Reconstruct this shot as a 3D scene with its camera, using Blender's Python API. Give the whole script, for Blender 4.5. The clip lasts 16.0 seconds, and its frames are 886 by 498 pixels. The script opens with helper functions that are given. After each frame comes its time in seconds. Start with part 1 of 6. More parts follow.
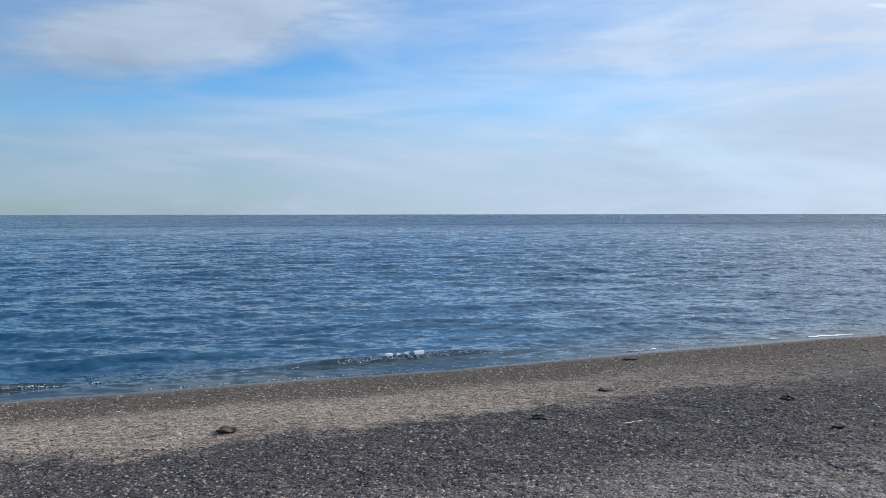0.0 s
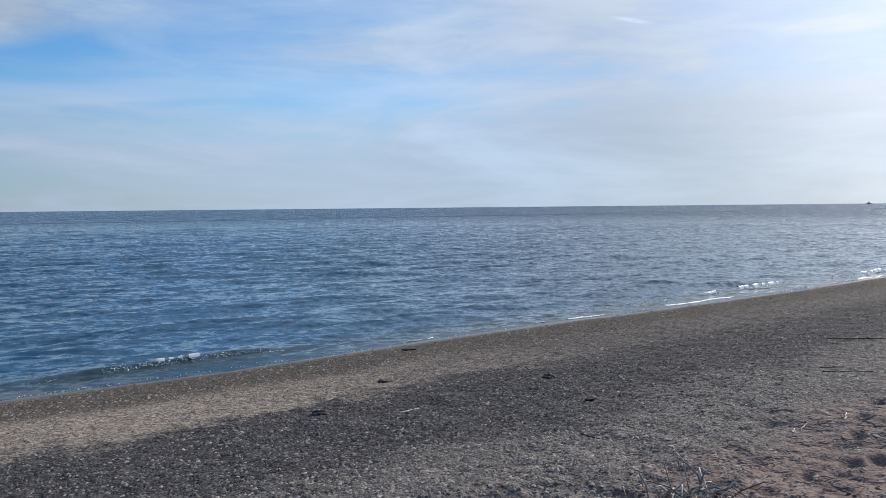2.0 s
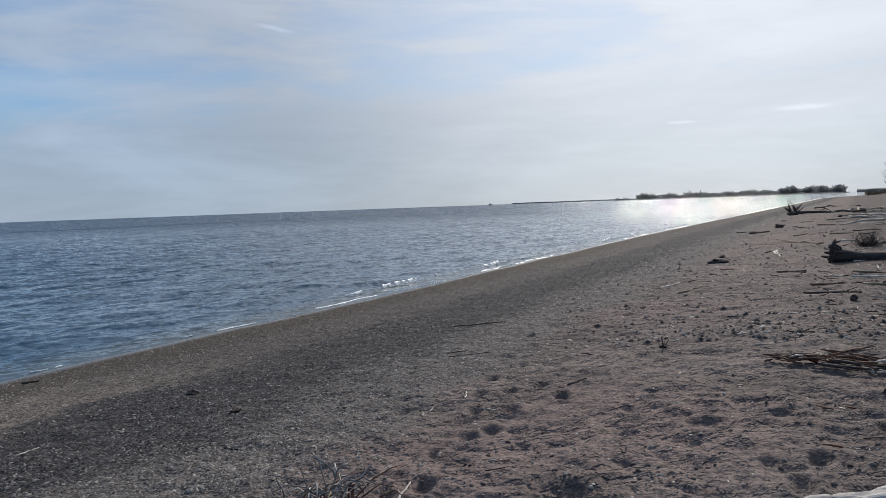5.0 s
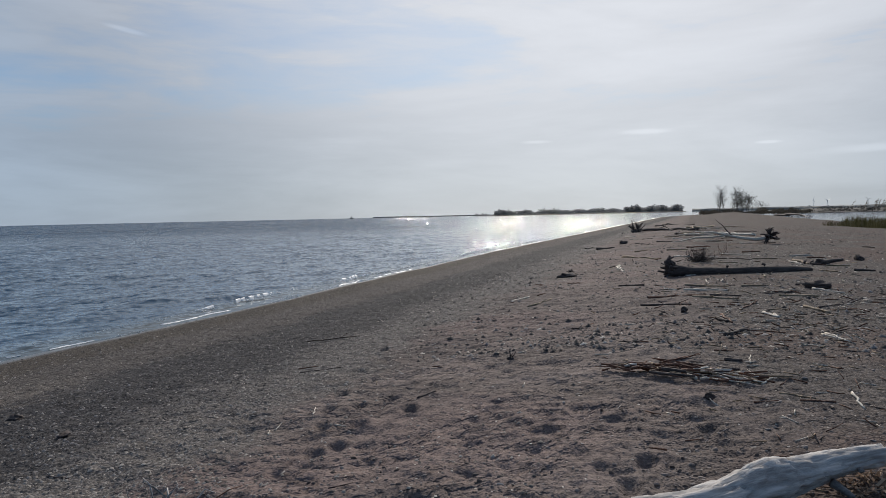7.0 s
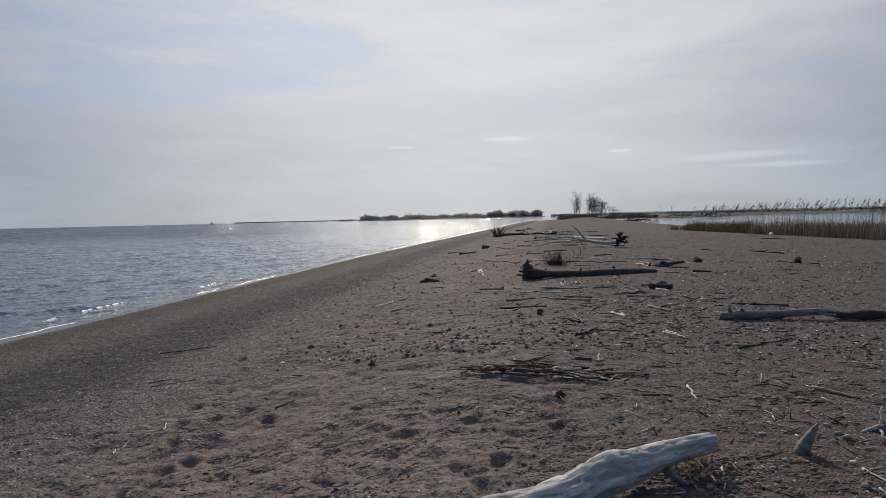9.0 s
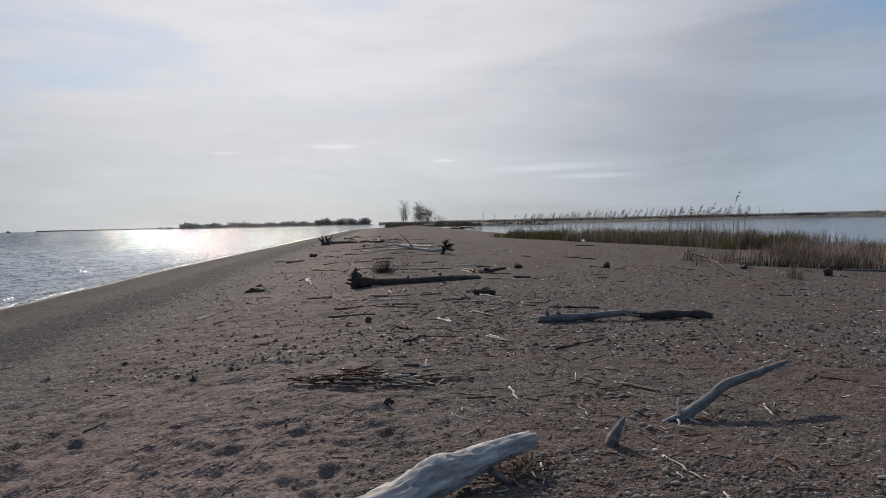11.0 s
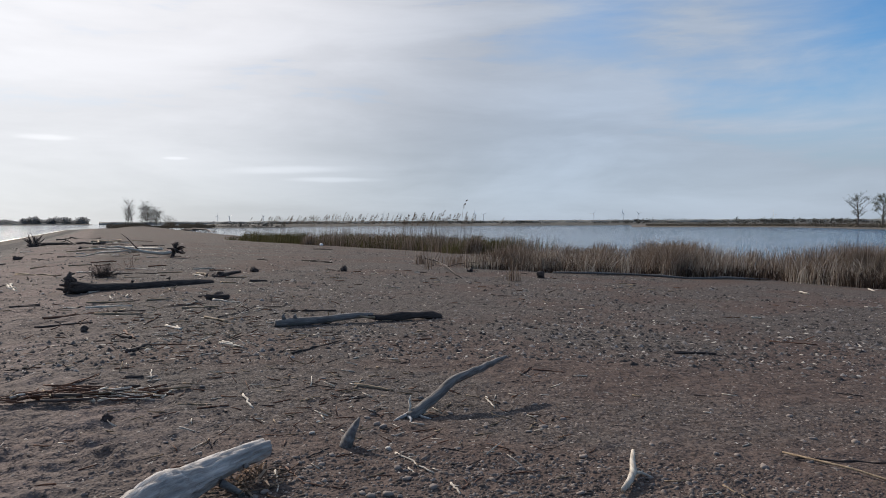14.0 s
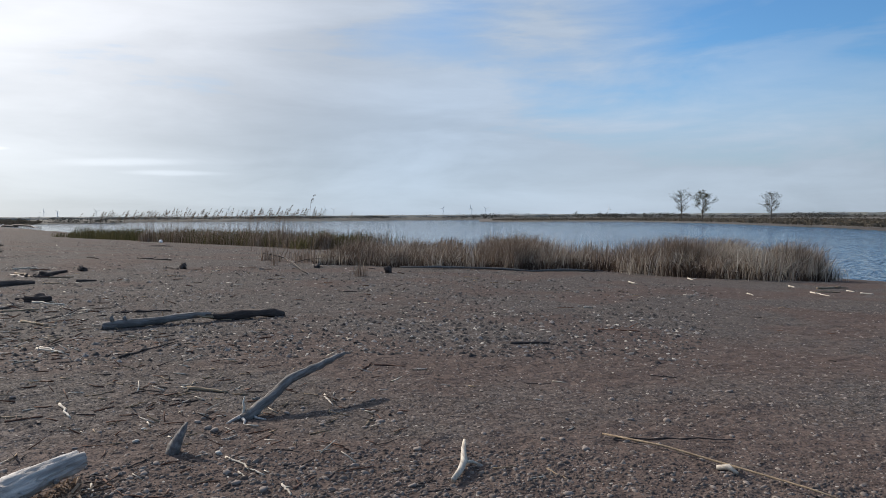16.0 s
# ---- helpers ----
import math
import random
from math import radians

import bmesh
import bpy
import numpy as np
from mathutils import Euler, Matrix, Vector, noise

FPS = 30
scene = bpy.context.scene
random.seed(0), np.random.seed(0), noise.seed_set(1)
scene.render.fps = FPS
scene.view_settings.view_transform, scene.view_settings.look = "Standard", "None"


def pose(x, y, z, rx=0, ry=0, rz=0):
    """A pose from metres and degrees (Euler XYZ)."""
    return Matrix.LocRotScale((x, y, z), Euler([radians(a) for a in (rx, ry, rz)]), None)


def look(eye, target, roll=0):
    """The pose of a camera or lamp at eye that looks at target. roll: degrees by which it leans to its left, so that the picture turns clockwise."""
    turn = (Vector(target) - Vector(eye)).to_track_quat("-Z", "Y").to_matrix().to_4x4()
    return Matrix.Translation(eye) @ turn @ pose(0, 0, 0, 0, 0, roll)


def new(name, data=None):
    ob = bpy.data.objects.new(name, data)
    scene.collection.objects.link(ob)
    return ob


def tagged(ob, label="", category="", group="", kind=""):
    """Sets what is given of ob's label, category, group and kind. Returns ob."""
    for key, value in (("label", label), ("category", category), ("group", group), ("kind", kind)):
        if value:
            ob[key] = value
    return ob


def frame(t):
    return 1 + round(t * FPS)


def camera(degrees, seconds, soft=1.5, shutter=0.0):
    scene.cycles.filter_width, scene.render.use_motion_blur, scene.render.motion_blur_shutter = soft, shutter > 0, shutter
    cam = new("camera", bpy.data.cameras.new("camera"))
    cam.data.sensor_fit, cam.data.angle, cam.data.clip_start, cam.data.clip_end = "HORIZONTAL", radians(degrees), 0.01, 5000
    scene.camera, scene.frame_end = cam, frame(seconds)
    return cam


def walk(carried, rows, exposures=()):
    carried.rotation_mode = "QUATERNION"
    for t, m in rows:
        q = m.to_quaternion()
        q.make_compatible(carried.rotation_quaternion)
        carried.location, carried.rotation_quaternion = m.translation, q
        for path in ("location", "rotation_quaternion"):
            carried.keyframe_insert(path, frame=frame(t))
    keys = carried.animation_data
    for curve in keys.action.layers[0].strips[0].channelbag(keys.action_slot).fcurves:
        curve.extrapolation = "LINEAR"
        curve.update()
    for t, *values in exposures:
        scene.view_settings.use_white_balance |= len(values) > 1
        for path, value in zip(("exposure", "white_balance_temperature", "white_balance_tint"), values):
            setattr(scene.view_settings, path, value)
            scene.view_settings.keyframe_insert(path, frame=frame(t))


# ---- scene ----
cam = camera(60.07, 16.0, 0.8)
PATH = [
    (0.0, pose(-0.228, 0.146, 2.395, 87.39, 0.07, -0.00)),
    (0.5, pose(-0.230, 0.138, 2.395, 87.20, 0.24, -3.73)),
    (1.0, pose(-0.220, 0.137, 2.394, 87.09, 0.14, -8.10)),
    (1.5, pose(-0.199, 0.137, 2.397, 86.98, 0.35, -12.28)),
    (2.0, pose(-0.168, 0.119, 2.405, 86.88, 0.56, -16.17)),
    (2.5, pose(-0.136, 0.118, 2.408, 86.78, 0.61, -20.81)),
    (3.0, pose(-0.116, 0.124, 2.404, 86.69, 0.94, -25.10)),
    (3.5, pose(-0.097, 0.124, 2.399, 86.62, 0.96, -29.27)),
    (4.0, pose(-0.066, 0.115, 2.396, 86.58, 1.53, -34.16)),
    (6.5, pose(0.043, 0.015, 2.396, 87.45, 1.46, -49.34)),
    (7.0, pose(0.060, 0.007, 2.393, 87.54, 1.23, -52.00)),
    (7.5, pose(0.072, -0.016, 2.392, 87.61, 1.22, -54.56)),
    (8.0, pose(0.081, -0.039, 2.397, 87.64, 1.21, -56.79)),
    (10.5, pose(0.085, -0.065, 2.404, 87.92, 1.41, -71.43)),
    (11.0, pose(0.085, -0.066, 2.406, 88.02, 1.27, -74.78)),
    (11.5, pose(0.091, -0.066, 2.410, 88.07, 1.01, -78.20)),
    (12.0, pose(0.100, -0.063, 2.403, 88.22, 1.10, -81.31)),
    (12.5, pose(0.103, -0.059, 2.398, 88.27, 0.77, -84.32)),
    (13.0, pose(0.103, -0.057, 2.397, 88.22, 0.80, -87.43)),
    (13.5, pose(0.107, -0.056, 2.398, 88.12, 0.67, -90.69)),
    (14.0, pose(0.112, -0.073, 2.401, 88.03, 0.23, -94.17)),
    (14.5, pose(0.112, -0.118, 2.402, 87.98, 0.04, -97.29)),
    (15.0, pose(0.114, -0.165, 2.401, 87.91, 0.26, -100.24)),
    (15.5, pose(0.115, -0.188, 2.400, 87.79, 0.25, -102.90)),
    (16.0, pose(0.104, -0.196, 2.406, 87.60, 0.34, -105.29)),
]
walk(cam, PATH, [(0.0, 0.14, 6050, 10), (2.0, -0.02, 6080, 10), (4.0, -0.32, 6150, 10), (6.5, -0.50, 6270, 10), (8.0, -0.62, 6400, 11), (11.0, -0.53, 6580, 12), (13.5, -0.31, 6560, 12), (16.0, -0.08, 6450, 10)])

# ---- sky and sun ----
SUN_AZ, SUN_EL = 62.0, 27.0      # clockwise from +y, above the horizon
SUN_DIR = Vector((math.sin(radians(SUN_AZ)) * math.cos(radians(SUN_EL)), math.cos(radians(SUN_AZ)) * math.cos(radians(SUN_EL)), math.sin(radians(SUN_EL))))


def calc(tree, op, a, b=0.0, c=0.0, clamp=False):
    n = tree.nodes.new("ShaderNodeMath")
    n.operation, n.use_clamp = op, clamp
    for i, val in enumerate((a, b, c)):
        if isinstance(val, bpy.types.NodeSocket):
            tree.links.new(val, n.inputs[i])
        else:
            n.inputs[i].default_value = val
    return n.outputs[0]


def ramp01(tree, value, lo, hi, smooth=True):
    n = tree.nodes.new("ShaderNodeMapRange")
    n.interpolation_type = "SMOOTHSTEP" if smooth else "LINEAR"
    tree.links.new(value, n.inputs[0])
    n.inputs[1].default_value, n.inputs[2].default_value = lo, hi
    return n.outputs[0]


def mixc(tree, fac, a, b, mode="MIX"):
    n = tree.nodes.new("ShaderNodeMix")
    n.data_type, n.blend_type = "RGBA", mode
    for sock, val in ((n.inputs[0], fac), (n.inputs[6], a), (n.inputs[7], b)):
        if isinstance(val, bpy.types.NodeSocket):
            tree.links.new(val, sock)
        elif isinstance(val, (int, float)):
            sock.default_value = val
        else:
            sock.default_value = (*val, 1)
    return n.outputs[2]


def noise_tex(tree, vector, scale, detail=4.0, rough=0.55, distort=0.0):
    n = tree.nodes.new("ShaderNodeTexNoise")
    if vector is not None:
        tree.links.new(vector, n.inputs["Vector"])
    n.inputs["Scale"].default_value, n.inputs["Detail"].default_value = scale, detail
    n.inputs["Roughness"].default_value, n.inputs["Distortion"].default_value = rough, distort
    return n.outputs["Fac"]


def dotted(tree, vector, axis):
    n = tree.nodes.new("ShaderNodeVectorMath")
    n.operation = "DOT_PRODUCT"
    tree.links.new(vector, n.inputs[0])
    n.inputs[1].default_value = axis
    return n.outputs["Value"]


def scaled(tree, vector, scale, rot_z=0.0):
    n = tree.nodes.new("ShaderNodeMapping")
    tree.links.new(vector, n.inputs[0])
    n.inputs["Rotation"].default_value = (0, 0, rot_z)
    n.inputs["Scale"].default_value = scale
    return n.outputs[0]


def heading(az, el):
    a, e = radians(az), radians(el)
    return (math.sin(a) * math.cos(e), math.cos(a) * math.cos(e), math.sin(e))


def lobe(tree, vector, az, el, wide, tall, tilt=0.0):
    """1 at a heading of the sky, falling to 0 at an ellipse of wide x tall degrees."""
    c = Vector(heading(az, el))
    right = Vector((math.cos(radians(az)), -math.sin(radians(az)), 0))
    up = right.cross(c)
    r2 = right * math.cos(radians(tilt)) + up * math.sin(radians(tilt))
    u2 = up * math.cos(radians(tilt)) - right * math.sin(radians(tilt))
    front = dotted(tree, vector, c)
    a = calc(tree, "DIVIDE", dotted(tree, vector, r2), math.sin(radians(wide)))
    b = calc(tree, "DIVIDE", dotted(tree, vector, u2), math.sin(radians(tall)))
    d = calc(tree, "ADD", calc(tree, "MULTIPLY", a, a), calc(tree, "MULTIPLY", b, b))
    near = calc(tree, "SUBTRACT", 1.0, calc(tree, "SQRT", d), clamp=True)
    return calc(tree, "MULTIPLY", near, calc(tree, "GREATER_THAN", front, 0.0))


world = bpy.data.worlds.new("sky")
scene.world = world
world.use_nodes = True
wt = world.node_tree
sky = wt.nodes.new("ShaderNodeTexSky")
sky.sky_type, sky.sun_disc = "NISHITA", False
sky.sun_elevation, sky.sun_rotation = radians(SUN_EL), radians(SUN_AZ)
sky.air_density, sky.dust_density, sky.ozone_density = 1.0, 0.3, 4.0
coord = wt.nodes.new("ShaderNodeTexCoord").outputs["Generated"]
up_z = wt.nodes.new("ShaderNodeSeparateXYZ")
wt.links.new(coord, up_z.inputs[0])
up_z = up_z.outputs[2]
to_sun = dotted(wt, coord, SUN_DIR)
streaks = noise_tex(wt, scaled(wt, coord, (1.0, 1.0, 5.0)), 2.3, 7.0, 0.55, 0.6)
fine = noise_tex(wt, scaled(wt, coord, (1.0, 1.0, 6.0)), 9.0, 6.0, 0.6, 0.4)
veil = calc(wt, "ADD", calc(wt, "MULTIPLY", ramp01(wt, streaks, 0.36, 0.66), 0.75), calc(wt, "MULTIPLY", calc(wt, "SUBTRACT", fine, 0.5), 0.75))
low = calc(wt, "MULTIPLY", ramp01(wt, up_z, 0.17, 0.04), calc(wt, "ADD", 0.55, calc(wt, "MULTIPLY", ramp01(wt, to_sun, 0.0, 0.6), 0.45)))
glare = ramp01(wt, to_sun, 0.50, 0.93)
cover = calc(wt, "ADD", calc(wt, "MULTIPLY", low, 0.75), calc(wt, "MULTIPLY", glare, 0.62))
cover = calc(wt, "ADD", calc(wt, "ADD", cover, 0.20), calc(wt, "MULTIPLY", veil, calc(wt, "ADD", 0.28, calc(wt, "MULTIPLY", ramp01(wt, to_sun, -0.1, 0.4), 0.34))))
ragged = calc(wt, "MULTIPLY", calc(wt, "SUBTRACT", fine, 0.5), 0.9)
for az, el, wide, tall, tilt, gain in ((-19, 12.2, 17, 3.6, 14, 1.5), (8, 11.0, 15, 2.2, 6, 0.5), (114, 13.5, 10, 5, -25, 0.5), (103, 8, 38, 13, 0, 0.35),
                                       (-28, 9.0, 22, 3.4, 0, -0.55), (-2, 9.8, 24, 3.2, -4, -0.42), (130, 12, 20, 11, 0, -0.5), (106, 15, 9, 4, 20, -0.3)):
    spot = lobe(wt, coord, az, el, wide, tall, tilt)
    spot = calc(wt, "MULTIPLY", calc(wt, "ADD", spot, calc(wt, "MULTIPLY", ragged, ramp01(wt, spot, 0.0, 0.3))), gain)
    cover = calc(wt, "ADD", cover, spot)
cover = calc(wt, "MULTIPLY", calc(wt, "MAXIMUM", calc(wt, "MINIMUM", cover, 1.0), 0.0), 0.93)
bright = calc(wt, "ADD", calc(wt, "ADD", calc(wt, "ADD", 2.9, calc(wt, "MULTIPLY", ramp01(wt, to_sun, -0.1, 0.6), 2.35)), calc(wt, "MULTIPLY", veil, 1.45)), calc(wt, "MULTIPLY", ramp01(wt, to_sun, 0.79, 1.0), 4.7))
for az, el, wide, tall, tilt in ((66.8, 5.75, 2.6, 0.30, 0), (59, 5.3, 1.8, 0.2, 0), (83, 3.9, 6.5, 0.45, 1), (86, 3.2, 5, 0.3, 0), (75, 4.6, 1.2, 0.16, 0), (30, 13.0, 2, 0.25, -12)):
    bright = calc(wt, "ADD", bright, calc(wt, "MULTIPLY", ramp01(wt, calc(wt, "ADD", lobe(wt, coord, az, el, wide, tall, tilt), calc(wt, "MULTIPLY", ragged, 0.5)), 0.1, 0.8), 1.3))
# extra bright veil above the camera's view, added to brighten the lake's reflection
unseen_veil = calc(wt, "MULTIPLY", ramp01(wt, up_z, 0.29, 0.5), ramp01(wt, to_sun, 0.15, 0.65))
bright = calc(wt, "ADD", bright, calc(wt, "MULTIPLY", unseen_veil, 1.0))
cover = calc(wt, "MINIMUM", calc(wt, "ADD", cover, calc(wt, "MULTIPLY", unseen_veil, 0.4)), 0.93)
cloud = mixc(wt, 1.0, mixc(wt, ramp01(wt, to_sun, 0.68, 0.97), (0.81, 0.95, 1.14), (0.98, 0.975, 0.985)), bright, "MULTIPLY")
cool = mixc(wt, 1.0, sky.outputs[0], (0.74, 1.03, 1.20), "MULTIPLY")
bg = wt.nodes["Background"]
wt.links.new(mixc(wt, cover, cool, cloud), bg.inputs[0])
bg.inputs[1].default_value = 0.11

sun = new("sun", bpy.data.lights.new("sun", "SUN"))
sun.data.energy, sun.data.angle, sun.data.color = 5.0, radians(0.6), (1.0, 0.90, 0.78)
sun.matrix_world = look(SUN_DIR * 60, (0, 0, 0))


# ---- lie of the land: u runs along the spit, v towards the open lake ----
CU, SU = math.cos(radians(20)), math.sin(radians(20))


def xy(u, v):
    return u * CU - v * SU, u * SU + v * CU


def smooth(a, b, x):
    t = np.clip((x - a) / (b - a), 0, 1)
    return t * t * (3 - 2 * t)


def hashed(ix, iy, seed):
    n = (ix.astype(np.int64) * 374761393 + iy.astype(np.int64) * 668265263 + seed * 974711) & 0xFFFFFFFF
    n = ((n ^ (n >> 13)) * 1274126177) & 0xFFFFFFFF
    return ((n ^ (n >> 16)) & 0xFFFF) / 65535.0


def vnoise(x, y, size, seed):
    """Smooth noise from 0 to 1 with features of about that size."""
    x, y = np.asarray(x, float) / size, np.asarray(y, float) / size
    ix, iy = np.floor(x), np.floor(y)
    fx, fy = x - ix, y - iy
    fx, fy = fx * fx * (3 - 2 * fx), fy * fy * (3 - 2 * fy)
    a, b = hashed(ix, iy, seed), hashed(ix + 1, iy, seed)
    c, d = hashed(ix, iy + 1, seed), hashed(ix + 1, iy + 1, seed)
    return (a * (1 - fx) + b * fx) * (1 - fy) + (c * (1 - fx) + d * fx) * fy


def shoreline(u):
    return 11.35 + 1.3 * smooth(0, 60, u) + 0.22 * (vnoise(u, 0 * u, 5.0, 3) - 0.5) + 0.5 * (vnoise(u, 0 * u, 30.0, 4) - 0.5)


def lagoon_edge(u):
    return 27.5 - 3 * smooth(40, 65, u) - 5.5 * np.exp(-((u - 108) / 28.0) ** 2)


def land(u, v):
    """The spit without its small relief."""
    s, l = shoreline(u), lagoon_edge(u)
    sea_side = 0.85 - 0.85 * (np.clip(v, 0, None) / s) ** 1.3
    lag_side = 0.85 - 0.8 * (np.clip(-v, 0, None) / l) ** 1.5
    h = np.where(v >= 0, sea_side, lag_side)
    dune = 1.5 * np.exp(-((u - 305) / 45) ** 2 - ((v + 14) / 9) ** 2)
    h = np.where(h > 0, h * (1 - 0.4 * smooth(30, 220, u)), h)
    fade = smooth(420, 340, u)
    h = h * fade - 0.9 * (1 - fade)
    return np.maximum(h + dune, -0.9)


# where feet have pressed the sand: x, y and the way they point
FEET = ((5.28, 5.39, 40), (5.96, 5.60, 42), (6.94, 6.32, 38), (6.27, 6.13, 45), (4.98, 4.86, 40), (4.72, 4.99, 30), (4.30, 4.62, 42),
        (3.95, 4.09, 44), (3.72, 4.09, 38), (3.31, 4.01, 40), (2.85, 3.56, 35), (2.62, 3.65, 50), (7.54, 6.92, 40), (4.47, 4.36, 20), (5.01, 4.28, 60),
        (5.31, 4.77, 10), (4.55, 1.94, 15), (4.10, 1.85, 30), (5.48, 1.87, 0))


def relief(x, y, u, v, step):
    """Ripples, pits and clods of trodden sand; what is finer than the mesh fades out."""
    r = 0.05 * (vnoise(x, y, 3.1, 11) - 0.5) + 0.018 * (vnoise(x, y, 0.9, 12) - 0.5)
    dry = smooth(10.2, 8.6, v - shoreline(u) + 11.35)
    across, wind = x * math.cos(radians(62)) - y * math.sin(radians(62)), x * math.sin(radians(62)) + y * math.cos(radians(62))
    loose = smooth(-1.4, 0.4, v + 1.2 * (vnoise(x, y, 2.3, 18) - 0.5)) * smooth(4.8, 3.2, v + 1.2 * (vnoise(x, y, 1.9, 19) - 0.5))
    k = smooth(0.16, 0.06, step) * dry * (0.45 + 0.55 * loose)
    wide = smooth(0.34, 0.12, step) * dry
    r = r + wide * (0.6 + 0.8 * loose) * (0.028 * (vnoise(across / 1.5, wind, 0.30, 13) - 0.5) + 0.026 * (vnoise(across / 1.4, wind, 0.17, 35) - 0.5) * smooth(0.2, 0.1, step))
    pits = np.clip(vnoise(x, y, 0.15, 14) - 0.60, 0, 1)
    r = r - k * 0.016 * pits * (0.3 + 0.9 * vnoise(x, y, 1.6, 15))
    small = np.clip(vnoise(x, y, 0.075, 31) - 0.52, 0, 1)
    r = r - smooth(0.09, 0.04, step) * dry * (0.018 + 0.028 * loose) * small * (0.25 + 0.9 * vnoise(x, y, 1.1, 32))
    scoop = smooth(0.54, 0.66, vnoise(across / 1.7, wind, 0.085, 33)) * smooth(0.35, 0.6, vnoise(x, y, 0.8, 34))
    r = r - smooth(0.075, 0.035, step) * dry * loose * 0.020 * scoop
    k2 = smooth(0.08, 0.03, step) * dry * (0.25 + 0.35 * loose)
    r = r + k2 * 0.022 * (vnoise(x, y, 0.065, 16) - 0.5) + k2 * 0.045 * np.clip(vnoise(x, y, 0.12, 17) - 0.66, 0, 1)
    prints = np.zeros_like(r)
    smoothed = np.ones_like(r)
    for fx, fy, way in FEET:
        a = radians(way)
        dx, dy = x - fx, y - fy
        p, q = dx * math.cos(a) + dy * math.sin(a), -dx * math.sin(a) + dy * math.cos(a)
        d2 = (p / 0.115) ** 2 + (q / 0.062) ** 2
        prints = prints - 0.060 * np.exp(-d2 ** 1.5 * 1.1) + 0.012 * np.exp(-((np.sqrt(d2) - 1.55) / 0.4) ** 2)
        smoothed = smoothed * (1 - 0.85 * np.exp(-d2 * 0.35))
    r = r * smoothed + prints
    return r * smooth(-0.35, 0.15, land(u, v)) * smooth(13.0, 10.4, v - 0.9 * smooth(0, 60, u))


def ground_z(x, y):
    x, y = np.array([float(x)]), np.array([float(y)])
    u, v = x * CU + y * SU, -x * SU + y * CU
    return float(land(u, v)[0] + relief(x, y, u, v, np.array([0.03]))[0])


# ---- materials ----
def material(name, rough=0.8):
    m = bpy.data.materials.new(name)
    m.use_nodes = True
    t = m.node_tree
    b = t.nodes["Principled BSDF"]
    b.inputs["Roughness"].default_value = rough
    return m, t, b


def set_bump(t, b, height, strength, distance):
    n = t.nodes.new("ShaderNodeBump")
    n.inputs["Strength"].default_value, n.inputs["Distance"].default_value = strength, distance
    t.links.new(height, n.inputs["Height"])
    t.links.new(n.outputs[0], b.inputs["Normal"])
    return n


def object_coord(t):
    return t.nodes.new("ShaderNodeTexCoord").outputs["Object"]


def slopes(t, vector, scale, detail, amount):
    """Random slopes of the water's surface, as a vector."""
    n = t.nodes.new("ShaderNodeTexNoise")
    t.links.new(vector, n.inputs["Vector"])
    n.inputs["Scale"].default_value, n.inputs["Detail"].default_value, n.inputs["Distortion"].default_value = scale, detail, 0.4
    c = t.nodes.new("ShaderNodeVectorMath")
    c.operation = "SUBTRACT"
    t.links.new(n.outputs["Color"], c.inputs[0])
    c.inputs[1].default_value = (0.5, 0.5, 0.5)
    k = t.nodes.new("ShaderNodeVectorMath")
    k.operation = "MULTIPLY"
    t.links.new(c.outputs[0], k.inputs[0])
    k.inputs[1].default_value = (amount, amount, 0.0)
    return k.outputs[0]


def vadd(t, a, b):
    n = t.nodes.new("ShaderNodeVectorMath")
    n.operation = "ADD"
    t.links.new(a, n.inputs[0])
    t.links.new(b, n.inputs[1])
    return n.outputs[0]


SAND_DULL, SAND_DRY, SAND_PINK = (0.138, 0.113, 0.103), (0.200, 0.163, 0.148), (0.198, 0.146, 0.134)
GRAVEL_LOW, GRAVEL_HIGH, GRAVEL_RED = (0.062, 0.054, 0.050), (0.158, 0.139, 0.129), (0.118, 0.084, 0.073)


